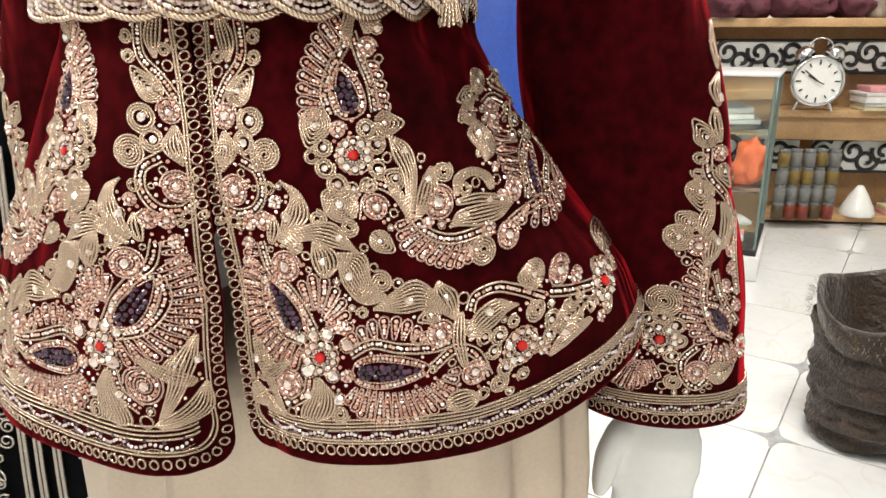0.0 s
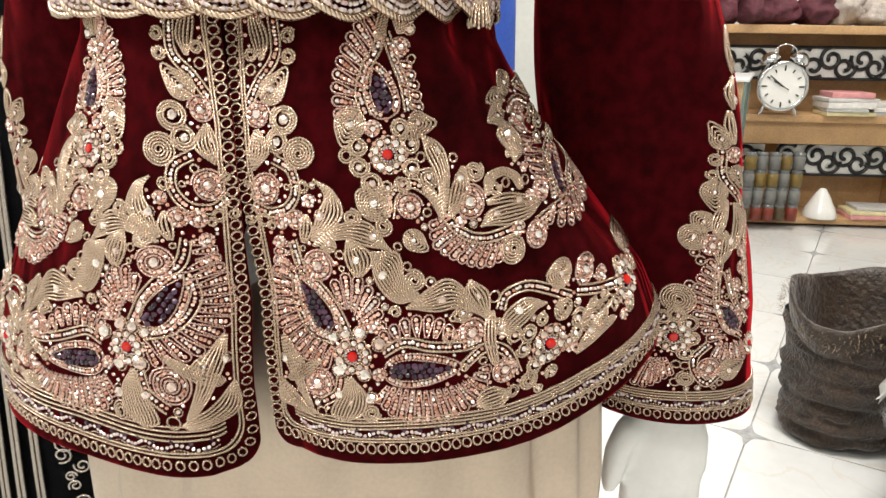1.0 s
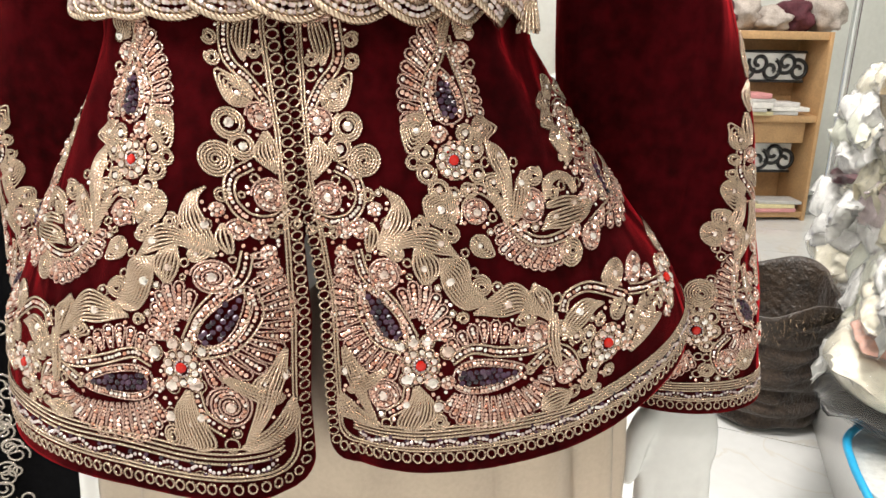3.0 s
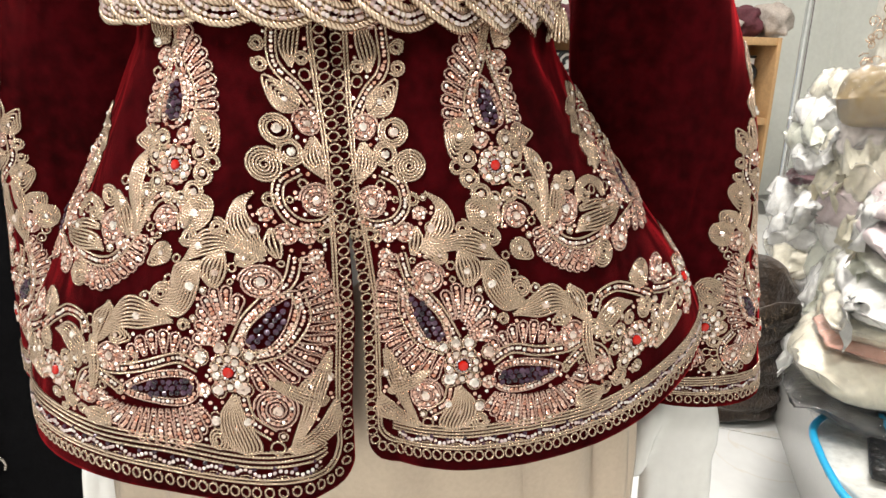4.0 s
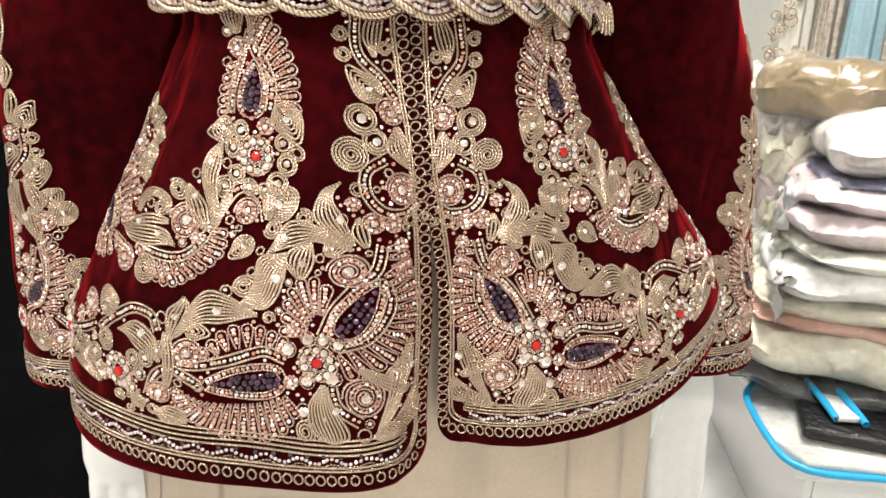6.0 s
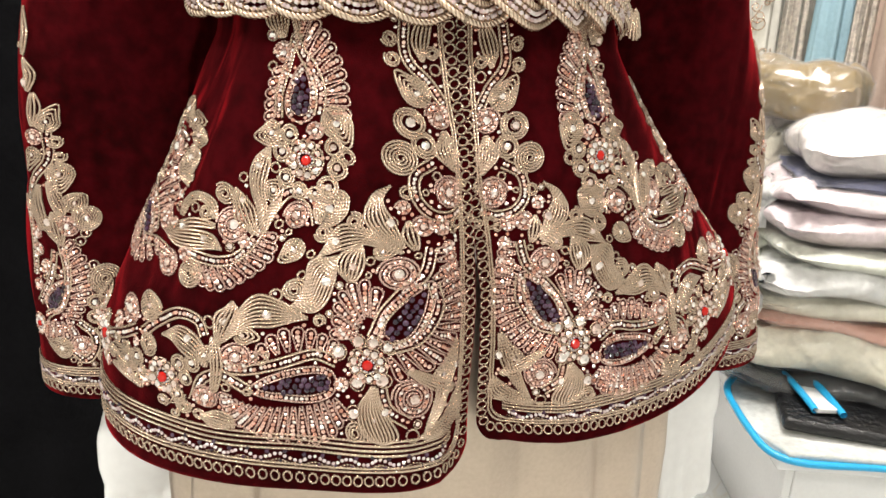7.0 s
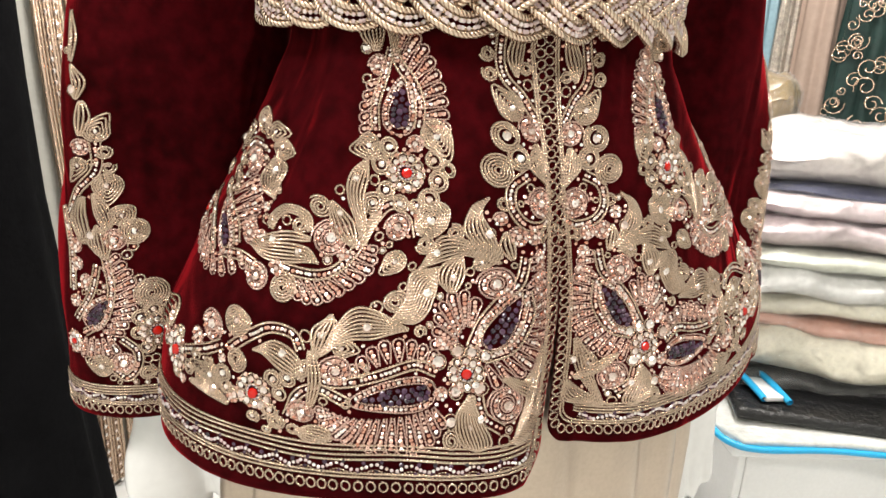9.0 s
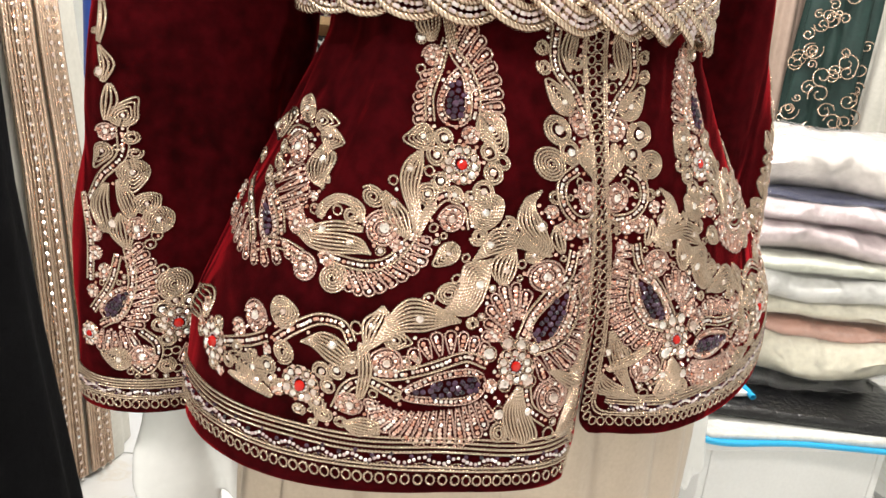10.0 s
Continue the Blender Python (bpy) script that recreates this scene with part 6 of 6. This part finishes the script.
SEQUIN = mat("grey_sequins", (0.40, 0.36, 0.31), 0.3, 0.5, 0.5, 60, 0.5, 260)
SKY_CLOTH = mat("pale_blue_cloth", (0.24, 0.37, 0.43), 0.6, 0, 0.1, 9)
NUDE = mat("dusty_beige_cloth", (0.36, 0.27, 0.22), 0.6, 0, 0.08, 6)
BOTTLE = mat("bottle_green_cloth", (0.008, 0.03, 0.026), 0.6, 0, 0.2, 9)
IVORY = mat("ivory_cloth", (0.52, 0.51, 0.46), 0.6, 0, 0.08, 8)
ROYAL = mat("royal_blue_cloth", (0.02, 0.07, 0.36), 0.45, 0, 0.15, 8)
hanging("long_dress", 2.12, 2.28, 0.75, 1.75, 0.16, -70, MAROON_CLOTH, "maroon dress with gold trim hanging on a rail", 4, 30, 1)
hanging("long_dress", 1.90, 2.12, 0.75, 1.75, 0.14, -70, IVORY, "ivory dress with gold scroll trim hanging on a rail", 4, 40, 2)
hanging("long_dress", 1.93, 1.99, 0.75, 1.75, 0.10, -70, SEQUIN, "grey sequinned dress hanging on a rail", 4, None, 3)
hanging("long_dress", 1.96, 1.86, 0.75, 1.75, 0.15, -70, SKY_CLOTH, "pale blue dress hanging on a rail", 4, 8, 4)
hanging("long_dress", 1.99, 1.76, 0.75, 1.75, 0.09, -70, SEQUIN, "grey sequinned dress hanging on a rail", 4, None, 5)
hanging("long_dress", 2.02, 1.66, 0.75, 1.75, 0.17, -70, NUDE, "plain dusty beige dress hanging on a rail", 3, None, 6)
hanging("long_dress", 2.06, 1.47, 0.75, 1.75, 0.26, -70, BOTTLE, "bottle green dress with gold scroll embroidery on a rail", 4, 90, 7)
hanging("long_dress", 2.13, 1.27, 0.70, 1.75, 0.20, -70, IVORY, "ivory dress with a narrow seam hanging on a rail", 3, None, 8)
rail = thing("clothes_rail", "chrome clothes rail with hanging dresses", "rail", (2.02, 1.75, 0), -75)
v, f, uv = tubes([(np.array([(-0.75, 0.0, 1.95), (0.0, 0.0, 1.95), (0.75, 0.0, 1.95)]), np.tile((0.0, -1.0, 0.0), (3, 1)), 0.014, False)])
build("rail_bar", v, f, CHROME, rail)
for x in (-0.74, 0.74):
    part("rail_post", lathe([(0.03, 0.0), (0.016, 0.02), (0.016, 1.95)], 14), CHROME, rail).location = (x, 0, 0)


# ---- dresses on the dark side ----
def standing_dress(name, x, y, turn, rings, material, label, folds):
    ob = thing(name, label, "dress", (x, y, 0), turn)
    n = 120
    verts, faces = [], []
    for z, rx, ry in rings:
        for i in range(n):
            a = 2 * math.pi * i / n
            k = 1 + folds * max(0, 1 - z / 1.1) * (math.sin(13 * a) + 0.6 * math.sin(22 * a + 1))
            verts.append((rx * k * math.sin(a), -ry * k * math.cos(a), z))
    for j in range(len(rings) - 1):
        faces += [(j * n + i, j * n + (i + 1) % n, (j + 1) * n + (i + 1) % n, (j + 1) * n + i) for i in range(n)]
    build("dress_cloth", verts, faces, material, ob)
    return ob


RINGS = ((0.004, 0.47, 0.26), (0.3, 0.435, 0.25), (0.6, 0.40, 0.23), (0.85, 0.375, 0.21), (1.05, 0.365, 0.19), (1.2, 0.36, 0.18), (1.4, 0.35, 0.16), (1.5, 0.26, 0.12), (1.52, 0.02, 0.02))
black = standing_dress("black_dress", -0.80, 1.50, 4, RINGS, BLACK_CLOTH, "long black dress with silver scroll embroidery on the floor", 0.02)
r = random.Random(12)
lines = []
for k in range(90):
    z = 0.1 + 0.8 * r.random()
    rx, ry = np.interp(z, [g[0] for g in RINGS], [g[1] for g in RINGS]), np.interp(z, [g[0] for g in RINGS], [g[2] for g in RINGS])
    a0, s = (r.uniform(-0.30, -0.17) if k % 2 else r.uniform(0.12, 0.22)), 0.010 + 0.012 * r.random()
    t = np.linspace(0, 1, 18)
    rr = s * (1 - 0.75 * t)
    d = r.choice((-1, 1))
    a = a0 + rr * np.cos(d * t * 9 + k) / rx
    lines.append((np.stack([(rx + 0.014) * np.sin(a), -(ry + 0.014) * np.cos(a), z + rr * np.sin(d * t * 9 + k)], 1), np.stack([np.sin(a), -np.cos(a), 0 * a], 1), 0.0026, False))
for a0 in (-0.125, -0.105, -0.06, -0.04, 0.02, 0.04):
    z = np.linspace(0.02, 0.95, 30)
    rx, ry = np.interp(z, [g[0] for g in RINGS], [g[1] for g in RINGS]), np.interp(z, [g[0] for g in RINGS], [g[2] for g in RINGS])
    lines.append((np.stack([(rx + 0.012) * math.sin(a0), -(ry + 0.012) * math.cos(a0), z], 1), np.tile((math.sin(a0), -math.cos(a0), 0.0), (30, 1)), 0.0048, False))
SILVER_CORD = cord_material("silver_cord", (0.50, 0.45, 0.40), (0.12, 0.1, 0.09), 3.0)
v, f, uv = tubes(lines)
tagged(build("scroll_embroidery", v, f, SILVER_CORD, black, uv), "silver scroll embroidery and braid", kind="stuff")

standing_dress("blue_dress", 0.21, 3.30, 0, [(z, rx * 0.6, ry * 0.6) for z, rx, ry in RINGS], ROYAL, "royal blue dress standing far back in the shop", 0.03)
KRINGS = ((0.004, 0.47, 0.25), (0.4, 0.45, 0.25), (0.8, 0.42, 0.25), (1.05, 0.39, 0.24), (1.3, 0.37, 0.22), (1.5, 0.28, 0.14), (1.52, 0.02, 0.02))
kaftan = standing_dress("kaftan", -0.62, 2.06, 0, KRINGS, IVORY, "ivory kaftan with gold beaded braid down its front", 0.012)
zz = np.linspace(0.02, 1.42, 60)
krx, kry = np.interp(zz, [g[0] for g in KRINGS], [g[1] for g in KRINGS]), np.interp(zz, [g[0] for g in KRINGS], [g[2] for g in KRINGS])
for a0, wide in ((0.68, 0.055), (0.90, 0.055), (0.0, 0.055)):
    strips = []
    for k in range(9):
        a = a0 + (k - 4) / 4 * wide / 2 / 0.33
        strips.append((np.stack([(krx + 0.012) * math.sin(a), -(kry + 0.012) * math.cos(a), zz], 1), np.tile((math.sin(a), -math.cos(a), 0.0), (60, 1)), 0.0042 if k % 4 else 0.006, False))
    v, f, uv = tubes(strips)
    braid = build("gold_braid", v, f, GOLD, kaftan, uv)
    tagged(braid, "broad champagne gold braid set with crystals", kind="stuff")
    shape, quads = SHAPES["crystal"]
    verts, faces = [], []
    for k in range(0, 60):
        for o in (-0.2, 0.2):
            a = a0 + o * wide / 0.33
            c = Vector(((krx[k] + 0.02) * math.sin(a), -(kry[k] + 0.02) * math.cos(a), zz[k]))
            m = Vector((math.sin(a), -math.cos(a), 0)).to_track_quat("Z", "Y").to_matrix()
            n = len(verts)
            verts += [tuple(c + m @ Vector(p) * 0.0055) for p in shape]
            faces += [tuple(n + j for j in q) for q in quads]
    tagged(build("crystal_row", verts, faces, BEADS["crystal"], braid, None, False), kind="stuff")

# ---- floor tiles ----
SIDE, ANGLE = 0.555, 56.3
tile_bm = bmesh.new()
s, cut = SIDE / 2 - 0.0025, 0.03
ring = [tile_bm.verts.new((x, y, 0.0)) for x, y in ((s - cut, -s), (s, -s + cut), (s, s - cut), (s - cut, s), (-s + cut, s), (-s, s - cut), (-s, -s + cut), (-s + cut, -s))]
low = tile_bm.faces.new(ring)
got = bmesh.ops.extrude_face_region(tile_bm, geom=[low])
bmesh.ops.translate(tile_bm, verts=[q for q in got["geom"] if isinstance(q, bmesh.types.BMVert)], vec=(0, 0, 0.008))
tile = part("tile", tile_bm, MARBLE, floor, "", True)
inlay = part("inlay", star(0.075), INLAY, floor, "", True)
spin = pose(0.978, 1.855, 0, 0, 0, ANGLE)
placed = 0
for i in range(-12, 13):
    for j in range(-12, 13):
        c = spin @ Vector(((i + 0.5) * SIDE, (j + 0.5) * SIDE, 0))
        if X0 + 0.4 < c.x < X1 - 0.3 and Y0 + 0.4 < c.y < Y1 - 0.3:
            ob = tile if placed == 0 else new("tile", tile.data)
            ob.parent = floor
            ob.matrix_world = pose(c.x, c.y, -0.008, 0, 0, ANGLE)
            placed += 1
        c = spin @ Vector((i * SIDE, j * SIDE, 0))
        if X0 + 0.2 < c.x < X1 - 0.2 and Y0 + 0.2 < c.y < Y1 - 0.2:
            ob = inlay if i == -12 and j == -12 else new("inlay", inlay.data)
            ob.parent = floor
            ob.matrix_world = pose(c.x, c.y, 0.0002, 0, 0, ANGLE)
